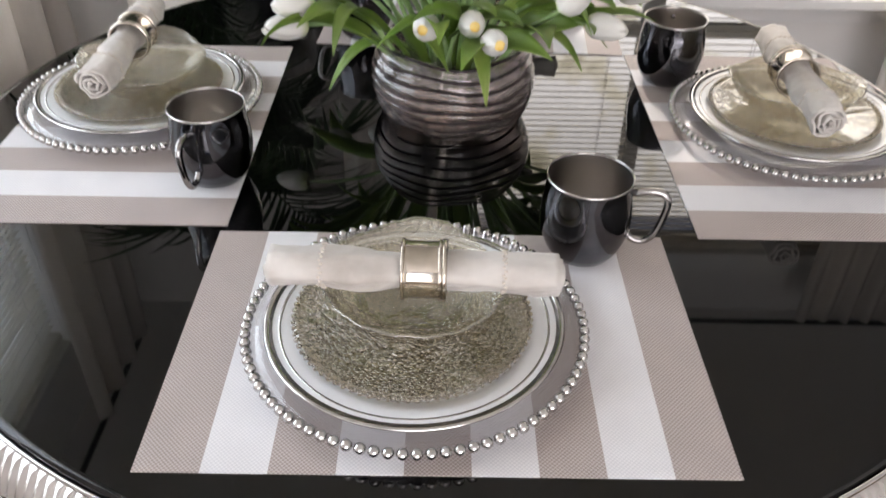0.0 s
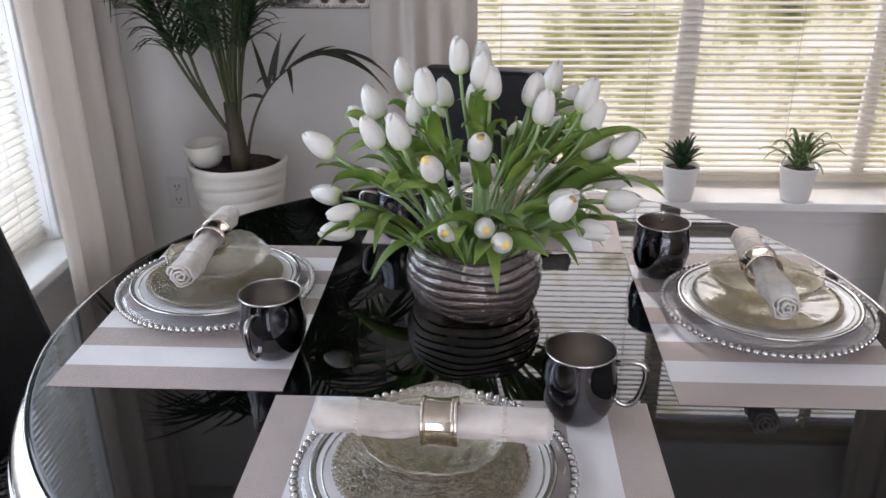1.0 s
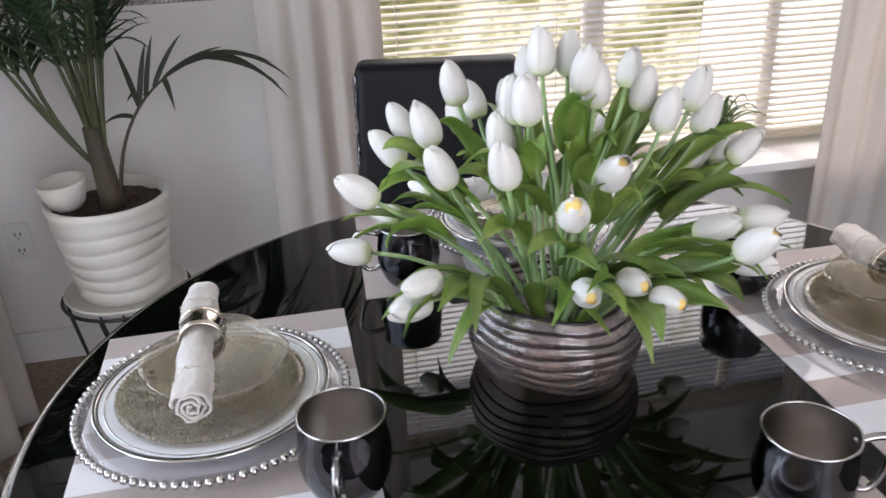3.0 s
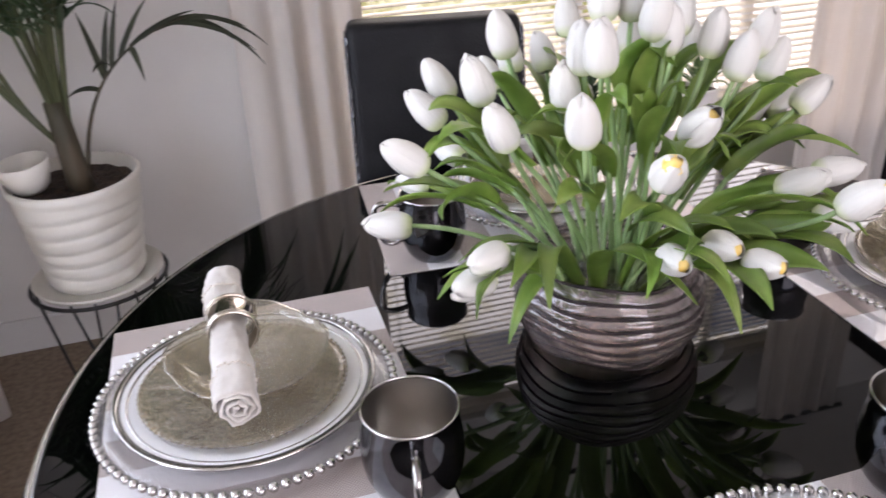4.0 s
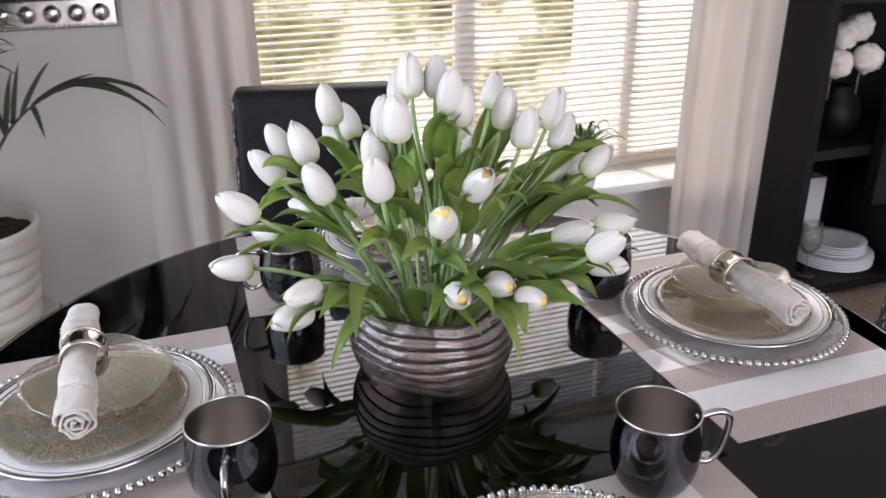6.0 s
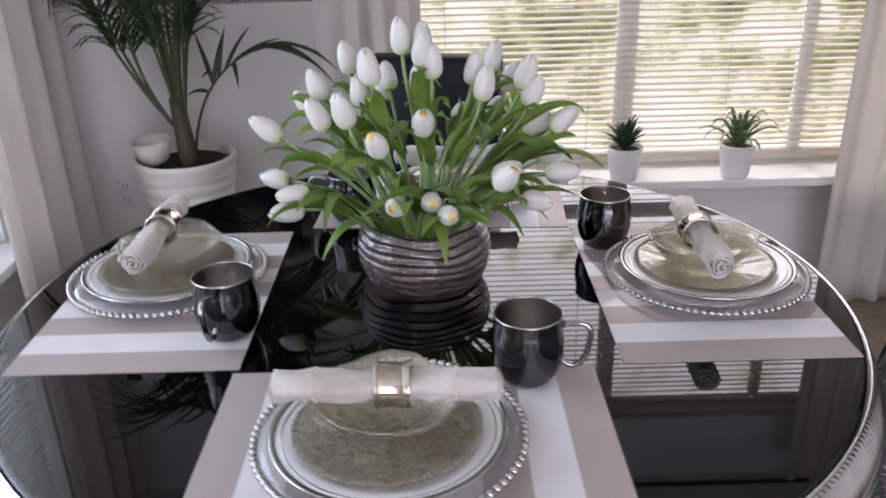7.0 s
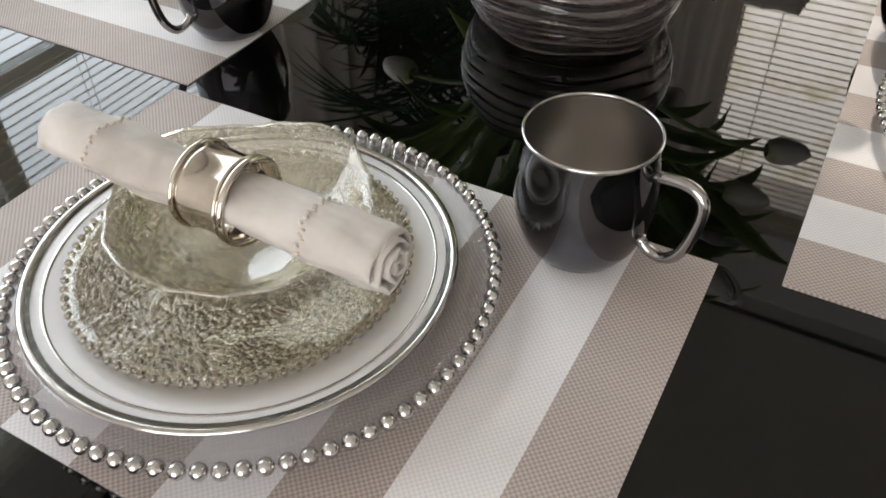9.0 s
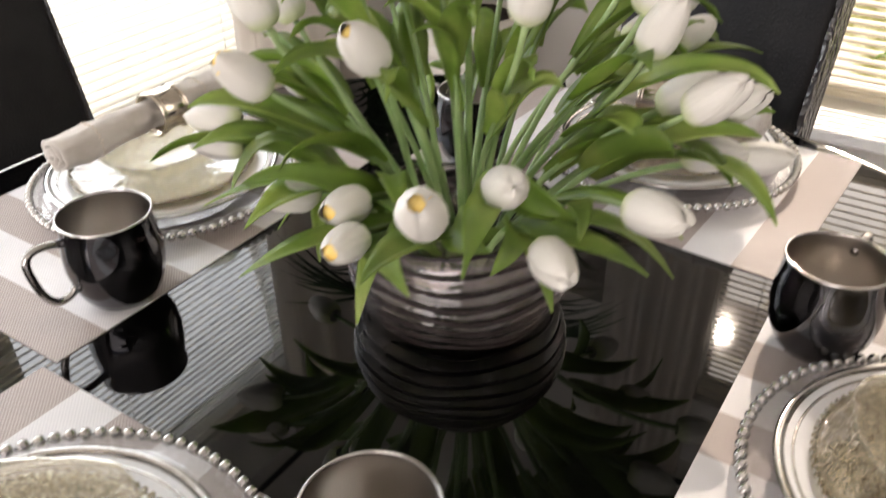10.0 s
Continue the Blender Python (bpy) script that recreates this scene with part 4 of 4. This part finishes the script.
# leaves that hang over the vase's lip
DROOP = [((-0.075, 0.4, 0.88), (-0.134, 0.351, 0.825)), ((0.035, 0.3, 0.925), (0.046, 0.242, 0.863)), ((-0.06, 0.34, 0.94), (0.006, 0.254, 0.895)), ((-0.1, 0.35, 0.95), (-0.118, 0.289, 0.896)), ((0.1, 0.37, 0.91), (0.157, 0.324, 0.866)), ((0.12, 0.43, 0.89), (0.207, 0.44, 0.845)), ((0.0, 0.33, 0.95), (0.075, 0.27, 0.93)), ((-0.12, 0.38, 0.91), (-0.2, 0.36, 0.885))]
for a, b in DROOP:
    a, b = Vector(a), Vector(b)
    mid = (a + b) / 2 + Vector((0, 0, 0.03))
    root = Vector((VC.x + (a.x - VC.x) * 0.45, VC.y + (a.y - VC.y) * 0.45, T + 0.08))
    flower = thing("tulip_leaf", pose(*root), "long green tulip leaf drooping over the vase rim", "leaf", "drooping leaves")
    line = bezier(root, a, mid, b, 12)
    part("blade", blade([p - root for p in line], lambda t: 0.0125 * (math.sin(math.pi * (0.1 + 0.9 * t) ** 0.75) ** 0.75), 0.3), M["leaf"], flower)
# ---- chairs ----
def chair(m, label, width, cover):
    """A parsons chair; the sitter looks along +y, back at y 0."""
    c = thing("dining_chair", m, label, "chair", "chairs round the table")
    w = width / 2
    bm = box((-w, -0.035, 0.4), (w, 0.035, 0.957), 0.02, segments=4)
    for v in bm.verts:
        v.co.y -= 0.25 * max(0, v.co.z - 0.47)
    part("backrest", bm, M[cover], c, "padded black leather back")
    bm = box((-w + 0.01, -0.043, 0.41), (w - 0.01, -0.036, 0.947), 0.003)
    for v in bm.verts:
        v.co.y -= 0.25 * max(0, v.co.z - 0.47)
    part("back_panel", bm, M["croc"], c, "embossed black back panel")
    for s in (-1, 1):
        bm = box((s * w - 0.004, -0.03, 0.42), (s * w + 0.004, 0.03, 0.937), 0.003)
        for v in bm.verts:
            v.co.y -= 0.25 * max(0, v.co.z - 0.47)
        part("side_panel", bm, M["croc"], c, "embossed black side")
    part("seat", box((-w, 0.02, 0.4), (w, 0.42, 0.485), 0.018, segments=4), M["croc"], c, "embossed black seat")
    for x in (-w + 0.03, w - 0.03):
        for y in (0.0, 0.39):
            part("leg", box((x - 0.02, y - 0.02, 0), (x + 0.02, y + 0.02, 0.41), 0.003), M["black_wood"], c, smooth=False)
    return c


chair(pose(0.013, 1.09, 0, 0, 0, 169), "black leather dining chair tucked in by the window", 0.32, "leather")
chair(pose(-0.79, 0.44, 0, 0, 0, -90), "black leather dining chair beside the side window", 0.37, "leather")
chair(pose(0.77, 0.27, 0, 0, 0, 88), "black embossed leather dining chair near the shelf", 0.37, "croc")

# ---- palm in the corner ----
PC = (-0.71, 1.615)
stand = thing("plant_stand", pose(PC[0], PC[1], 0), "black wire plant stand holding the palm pot", "plant stand")
part("top_ring", tube([(0.155 * math.cos(2 * math.pi * k / 40), 0.155 * math.sin(2 * math.pi * k / 40), 0.345) for k in range(40)], 0.005, 8, closed=True), M["black_wire"], stand)
part("foot_ring", tube([(0.1 * math.cos(2 * math.pi * k / 40), 0.1 * math.sin(2 * math.pi * k / 40), 0.006) for k in range(40)], 0.005, 8, closed=True), M["black_wire"], stand)
for k in range(10):
    a, b = 2 * math.pi * k / 10, 2 * math.pi * (k + (0.5 if k % 2 else -0.5)) / 10
    part("wire", tube([(0.153 * math.cos(a), 0.153 * math.sin(a), 0.343), (0.1 * math.cos(b), 0.1 * math.sin(b), 0.006)], 0.0035, 7), M["black_wire"], stand)
tagged(part("saucer", lathe([(0, 0.295), (0.12, 0.295), (0.145, 0.301), (0.15, 0.312), (0.146, 0.313), (0.138, 0.305), (0, 0.302)], 48), M["pot_cream"], m=pose(PC[0], PC[1], 0.05)), "round cream saucer on a wire stand", "saucer")
planter = thing("plant_pot", pose(PC[0], PC[1], 0.3525), "cream ceramic pot with wavy ribs and a palm", "plant pot")


def swirl(a, r, z, k):
    return (r, z + (0.006 * math.sin(2 * a + 20 * z) if 0.03 < z < 0.215 else 0))


prof = [(0, 0), (0.1, 0), (0.104, 0.004)]
for i in range(6):
    z0 = 0.01 + 0.036 * i
    for s in (0, 0.12, 0.5, 0.88):
        z = z0 + 0.036 * s
        prof.append((0.104 + 0.036 * z / 0.25 + (0.0 if s == 0 else 0.0045 if s < 0.2 else 0.0055 if s < 0.6 else 0.003), z))
prof += [(0.142, 0.233), (0.1455, 0.238), (0.1455, 0.254), (0.142, 0.257), (0.134, 0.254), (0.131, 0.22), (0, 0.22)]
part("body", lathe(prof, 72, swirl), M["pot_cream"], planter)
bm = lathe([(0, 0.235), (0.04, 0.237), (0.08, 0.234), (0.12, 0.23), (0.134, 0.227)], 40)
for v in bm.verts:
    v.co.z += 0.008 * noise.noise(v.co * 45)
part("soil", bm, M["soil"], planter, "dark potting soil")
tagged(part("small_bowl", lathe([(0, 0.0), (0.03, 0.0), (0.042, 0.012), (0.052, 0.04), (0.056, 0.07), (0.053, 0.071), (0.048, 0.042), (0.036, 0.014), (0, 0.008)], 40), M["pot_cream"], m=pose(-0.795, 1.6, 0.59, 3, -4, 0)), "small cream bowl resting in the palm pot", "bowl")

palm = thing("palm", pose(-0.69, 1.585, 0.585), "green parlour palm with arching fronds in a pot", "palm")
part("trunk", tube([(0, 0, 0), (-0.004, 0, 0.05), (-0.008, 0.0, 0.13), (-0.012, 0, 0.2)], lambda t: 0.029 - 0.008 * t, 12), M["palm_stem"], palm, "brown fibrous trunk")
rng = random.Random(31)


def frond(path, count, length, start, seed, spread=1.0):
    rng = random.Random(seed)
    pts = [Vector(p) for p in path]
    stalk = part("stalk", tube(pts, lambda t: 0.0058 * (1 - 0.75 * t), 7), M["palm_stalk"], palm, "slender arching stalk")
    n = len(pts) - 1
    for k in range(count):
        t = start + (1 - start) * k / (count - 1)
        f = min(t * n, n - 0.001)
        i = int(f)
        p = pts[i].lerp(pts[i + 1], f - i)
        d = (pts[i + 1] - pts[i]).normalized()
        side = d.cross(Vector((0, 0, 1)))
        side = side.normalized() if side.length > 0.05 else Vector((1, 0, 0))
        ln = length * (0.55 + 0.45 * math.sin(math.pi * (0.15 + 0.8 * (k / count)))) * rng.uniform(0.85, 1.1)
        for s in (-1, 1):
            way = (d * 0.75 + side * s * spread + Vector((0, 0, rng.uniform(-0.1, 0.3)))).normalized()
            fall = rng.uniform(0.15, 0.55)
            line = bezier(p, p + way * ln * 0.35, p + way * ln * 0.7 + Vector((0, 0, -fall * 0.25 * ln)), p + way * ln + Vector((0, 0, -fall * ln)), 6)
            part("leaflet", blade(line, lambda t: 0.0064 * math.sin(math.pi * (0.1 + 0.9 * t) ** 0.7) ** 0.8, 0.25, 0.0005), M["palm_leaf"], stalk)


# the low frond that arches towards the window
arch = bezier((0.02, 0, 0.03), (0.05, -0.01, 0.2), (0.12, -0.015, 0.31), (0.285, 0.0, 0.345), 14)
low_stalk = part("stalk", tube(arch, lambda t: 0.0052 * (1 - 0.7 * t), 7), M["palm_stem"], palm, "slender arching stalk")
for at, dx, dy, dz, fall in ((6, -0.07, 0.02, -0.005, 0.01), (7, -0.02, -0.05, 0.15, 0.0), (7, 0.03, 0.06, 0.14, 0.01), (8, 0.04, -0.03, 0.14, 0.0), (8, -0.03, -0.07, 0.03, 0.02), (9, 0.075, 0.02, 0.115, 0.005), (10, 0.14, -0.02, 0.075, 0.01), (10, 0.02, -0.06, -0.04, 0.02), (11, 0.15, 0.05, 0.05, 0.03),
                           (12, 0.19, 0.01, 0.035, 0.05), (13, 0.17, -0.03, -0.03, 0.04), (14, 0.165, 0.01, -0.03, 0.05), (14, 0.155, 0.02, -0.075, 0.05), (13, 0.13, 0.05, -0.03, 0.03)):
    p, d = arch[at], Vector((dx, dy, dz))
    line = bezier(p, p + d * 0.35 + Vector((0, 0, 0.012)), p + d * 0.75 + Vector((0, 0, 0.008 - fall * 0.3)), p + d + Vector((0, 0, -fall)), 8)
    part("leaflet", blade(line, lambda t: 0.0066 * math.sin(math.pi * (0.1 + 0.9 * t) ** 0.6) ** 0.8, 0.3, 0.0005, up=(0, -0.6, 0.8)), M["palm_leaf_old"], low_stalk)
for k in range(11):
    a = 2.4 * k + 0.6
    r = rng.uniform(0.16, 0.42)
    hgt = rng.uniform(0.6, 1.05)
    tip = Vector((max(-0.26, r * math.cos(a)), min(0.24, 0.75 * r * math.sin(a)), hgt))
    lean = Vector(((-0.17, -0.01, 0.34), (-0.035, -0.01, 0.36), (0.025, 0.0, 0.36))[k % 3])
    lean += Vector((rng.uniform(-0.012, 0.012), rng.uniform(-0.012, 0.012), 0))
    frond(bezier((lean.x * 0.1, 0, 0.1), lean * 0.75, lean * 1.5 + Vector((tip.x, tip.y, 0)) * 0.25 + Vector((0, 0, 0.12)), tip, 14), 25, 0.25, 0.36, 40 + k)
# outer fronds that arch over and hang
for k, tip in enumerate(((0.46, -0.2, 0.68), (0.2, -0.42, 0.74), (-0.2, -0.36, 0.72), (0.36, 0.1, 0.7), (0.04, -0.5, 0.84), (0.42, -0.42, 0.86), (-0.24, -0.1, 0.66))):
    tip = Vector(tip)
    frond(bezier((0, 0, 0.12), (tip.x * 0.08 - 0.03, tip.y * 0.08, 0.55), (tip.x * 0.5, tip.y * 0.5, 1.12), tip, 16), 30, 0.29, 0.32, 70 + k)

# ---- pots on the window sill ----
def sill_pot(x, label):
    p = thing("sill_pot", pose(x, 1.8, SILL), label, "plant pot", "small pots on the sill")
    prof = [(0, 0), (0.04, 0), (0.0425, 0.003)] + [(0.0425 + 0.0135 * (0.012 + 0.0125 * i) / 0.11 + (0.0012 if i % 2 else 0), 0.012 + 0.0125 * i) for i in range(8)] + [(0.0575, 0.105), (0.058, 0.11), (0.0545, 0.111), (0.052, 0.095), (0, 0.095)]
    part("body", lathe(prof, 40), M["pot_white"], p)
    part("soil", lathe([(0, 0.101), (0.03, 0.1), (0.0525, 0.097)], 24), M["soil"], p)
    return p


def tuft(x, name, label, material, count, length, width, rise, droop, seed):
    plant = thing(name, pose(x, 1.8, SILL + 0.1), label, "plant")
    rng = random.Random(seed)
    for k in range(count):
        a = 2.399 * k
        ln = length * rng.uniform(0.75, 1.15)
        lift = rise * (1 - 0.65 * k / count) + 0.2
        d = Vector((math.cos(a), math.sin(a), 0)) * (0.35 + 0.75 * k / count)
        line = bezier((0.008 * math.cos(a), 0.008 * math.sin(a), 0), d * ln * 0.3 + Vector((0, 0, lift * ln * 0.5)), d * ln * 0.7 + Vector((0, 0, lift * ln)), d * ln + Vector((0, 0, (lift - droop * rng.uniform(0.3, 1)) * ln)), 7)
        part("leaf", blade(line, lambda t: width * math.sin(math.pi * (0.15 + 0.85 * t) ** 0.7) ** 0.7, 0.4, 0.002), material, plant)


sill_pot(0.3, "small white pot with a bright leafy plant")
sill_pot(0.637, "small white pot with a dark succulent")
sill_pot(0.999, "small white ribbed pot with a striped plant")
tuft(0.3, "leafy_plant", "bright yellow-green leafy plant on the sill", M["bright_leaf"], 30, 0.135, 0.021, 1.5, 0.4, 1)
tuft(0.637, "succulent", "dark green pointed succulent on the sill", M["succulent"], 34, 0.072, 0.0085, 1.15, -0.05, 2)
tuft(0.999, "striped_plant", "green and cream striped spider plant on the sill", M["striped_leaf"], 24, 0.135, 0.0075, 0.95, 0.5, 3)

# ---- outlet and picture on the far wall ----
o = thing("wall_outlet", pose(-1.03, YF, 0.385), "white double wall outlet", "outlet")
part("plate", box((-0.035, -0.006, -0.057), (0.035, 0, 0.057), 0.003), M["outlet"], o, smooth=False)
for z in (-0.024, 0.024):
    for x in (-0.007, 0.007):
        part("slot", box((x - 0.0015, -0.0068, z - 0.005), (x + 0.0015, -0.0055, z + 0.005)), M["slot"], o, smooth=False)
    part("slot", box((-0.002, -0.0068, z - 0.0135), (0.002, -0.0055, z - 0.0095)), M["slot"], o, smooth=False)
pic = thing("wall_mirror", pose(-0.82, YF, 1.0), "mirror in a beaded embossed silver frame", "mirror")
part("glass", box((-0.42, -0.012, 0.07), (0.42, -0.006, 0.8)), M["silver"], pic, smooth=False)
for lo, hi in (((-0.5, -0.028, 0.0), (0.5, 0.0, 0.075)), ((-0.5, -0.028, 0.795), (0.5, 0.0, 0.87)), ((-0.5, -0.028, 0.075), (-0.42, 0.0, 0.795)), ((0.42, -0.028, 0.075), (0.5, 0.0, 0.795))):
    part("frame", box(lo, hi, 0.006), M["rim_silver"], pic, smooth=False)
bm = bmesh.new()
bmesh.ops.create_uvsphere(bm, u_segments=10, v_segments=6, radius=0.024)
boss = mesh_of(bm, M["rim_silver"], True, "boss")
bm = bmesh.new()
bmesh.ops.create_uvsphere(bm, u_segments=8, v_segments=5, radius=0.0055)
pearl = mesh_of(bm, M["rim_silver"], True, "pearl")
for k in range(17):
    part("boss", boss, None, pic, m=pose(-0.46 + 0.0575 * k, -0.024, 0.038) @ Matrix.Diagonal((1, 0.5, 1, 1)))
for k in range(80):
    part("pearl", pearl, None, pic, m=pose(-0.495 + 0.01253 * k, -0.026, 0.006))

# ---- black shelf beside the window ----
cab = thing("shelf_unit", pose(1.62, 1.5, 0), "tall black wooden open shelf unit", "shelf")
W, D, HC = 1.02, 0.4, 1.95
part("side", box((0, 0, 0), (0.035, D, HC), 0.003), M["black_wood"], cab, smooth=False)
part("side", box((W - 0.035, 0, 0), (W, D, HC), 0.003), M["black_wood"], cab, smooth=False)
part("back", box((0.035, D - 0.02, 0), (W - 0.035, D, HC)), M["black_wood"], cab, smooth=False)
for z in (0.03, 0.52, 1.0, 1.5, HC - 0.035):
    part("shelf", box((0.035, 0.01, z), (W - 0.035, D - 0.02, z + 0.035), 0.003), M["black_wood"], cab, smooth=False)
part("divider", box((0.52, 0.005, 0.065), (0.55, D - 0.02, 0.52), 0.003), M["black_wood"], cab, smooth=False)


def plate_stack(x, y, z, sizes, label):
    s = thing("plate_stack", pose(x, y, z), label, "plates")
    for k, r in enumerate(sizes):
        part("plate", lathe([(0, 0.0), (r * 0.6, 0.0), (r * 0.75, 0.003), (r, 0.009), (r, 0.011), (r * 0.75, 0.006), (r * 0.58, 0.003), (0, 0.003)], 40), M["porcelain"], s, m=pose(0.001 * (k % 3), 0.001 * (k % 2), 0.0105 * k))


plate_stack(1.99, 1.68, 0.065, [0.14] * 4 + [0.11] * 4, "stack of white plates on the lower shelf")
SQ = thing("plate_stack", pose(2.35, 1.66, 0.065, 0, 0, 8), "stack of square white plates on the lower shelf", "plates")
for k in range(5):
    part("square_plate", lathe([(0, 0.0), (0.09, 0.0), (0.1, 0.003), (0.145, 0.009), (0.145, 0.0115), (0.1, 0.006), (0.088, 0.003), (0, 0.003)], 4), M["porcelain"], SQ, smooth=False, m=pose(0.001 * (k % 2), 0, 0.0115 * k, 0, 0, 45))
g = thing("martini_glass", pose(2.33, 1.64, 0.115), "clear martini glass standing on square plates", "glass")
part("glass", lathe([(0, 0), (0.036, 0.001), (0.03, 0.004), (0.004, 0.008), (0.0035, 0.09), (0.006, 0.096), (0.05, 0.15), (0.0493, 0.15), (0.005, 0.0985), (0, 0.0975)], 32), M["clear_glass"], g)
g = thing("wine_glass", pose(1.8, 1.6, 0.065), "clear wine glass on the lower shelf", "glass")
part("glass", lathe([(0, 0), (0.034, 0.001), (0.03, 0.004), (0.004, 0.008), (0.0035, 0.08), (0.02, 0.09), (0.037, 0.12), (0.038, 0.15), (0.031, 0.2), (0.0302, 0.2), (0.037, 0.15), (0.036, 0.12), (0.02, 0.092), (0, 0.09)], 32), M["clear_glass"], g)
tagged(part("white_box", box((1.9, 1.8, 0.065), (2.03, 1.86, 0.34), 0.003), M["porcelain"], smooth=False), "plain white box standing on the shelf", "box")
v = thing("round_vase", pose(1.864, 1.66, 0.555), "round black vase with white peonies on the shelf", "vase")
part("body", lathe([(0, 0), (0.045, 0), (0.07, 0.03), (0.08, 0.075), (0.068, 0.12), (0.04, 0.15), (0.04, 0.165), (0.035, 0.165), (0.035, 0.15), (0, 0.14)], 40), M["black_wood"], v)


def peony(x, y, z, r, seed):
    rng = random.Random(seed)
    f = thing("peony", pose(x, y, z), "full white artificial peony bloom", "flower", "peonies in the black vase")
    bm = bmesh.new()
    for k in range(26):
        u = (k + 0.5) / 26
        a, e = 2.399 * k, math.acos(1 - 1.5 * u)
        c = Vector((math.sin(e) * math.cos(a), -math.cos(e), math.sin(e) * math.sin(a)))
        q = c.to_track_quat("Z", "Y").to_matrix().to_4x4()
        rows = []
        rr = r * rng.uniform(0.85, 1.05)
        for i in range(5):
            rows.append([bm.verts.new((q @ Vector(((j / 2 - 1) * r * 0.55, (i / 4 - 0.5) * r * 1.0, -0.35 * r * ((j / 2 - 1) ** 2 + (i / 2 - 1) ** 2) + 0.08 * r * rng.uniform(-1, 1)))) + c * rr) for j in range(5)])
        for a1, b1 in zip(rows, rows[1:]):
            for j in range(4):
                bm.faces.new((a1[j], a1[j + 1], b1[j + 1], b1[j]))
    part("petals", bm, M["porcelain_petal"], f)
    part("stem", tube([(0, 0.01, 0), (0, 0.02, -0.06), (0, 0.02, -0.12)], 0.003, 6), M["stem"], f)


M["porcelain_petal"] = mat("peony_petal", (0.82, 0.8, 0.74), 0.6)
vary(M["porcelain_petal"], [(0.76, 0.72, 0.62), (0.86, 0.85, 0.82)], 30)
for x, y, z, s in ((1.8, 1.62, 0.8, 1), (1.905, 1.61, 0.812, 2), (1.84, 1.66, 0.88, 3), (1.92, 1.68, 0.9, 4)):
    peony(x, y, z, 0.05, s)
fr = thing("display_frame", pose(2.09, 1.485, 0.56), "black square frame round a silver plate and cutlery", "frame")
for lo, hi in (((-0.2, -0.02, -0.2), (0.2, 0.02, -0.155)), ((-0.2, -0.02, 0.155), (0.2, 0.02, 0.2)), ((-0.2, -0.02, -0.155), (-0.155, 0.02, 0.155)), ((0.155, -0.02, -0.155), (0.2, 0.02, 0.155))):
    part("frame_bar", box(lo, hi, 0.003), M["black_wood"], fr, smooth=False)
part("backing", box((-0.155, 0.005, -0.155), (0.155, 0.015, 0.155)), M["black_wood"], fr, smooth=False)
bm = lathe([(0, 0.0), (0.095, 0.0), (0.1, 0.003), (0.145, 0.01), (0.148, 0.012), (0.1, 0.007), (0, 0.004)], 60, lambda a, r, z, k: (r, z + (0.0015 * math.sin(24 * a) if r > 0.1 else 0)))
part("silver_plate", bm, M["silver"], fr, "silver plate with an embossed rim", m=pose(0, 0.0, 0, 90, 0, 0))
for x in (-0.012, 0.012):
    part("cutlery", box((x - 0.004, -0.014, -0.07), (x + 0.004, -0.01, 0.04), 0.0015), M["silver"], fr, smooth=False)
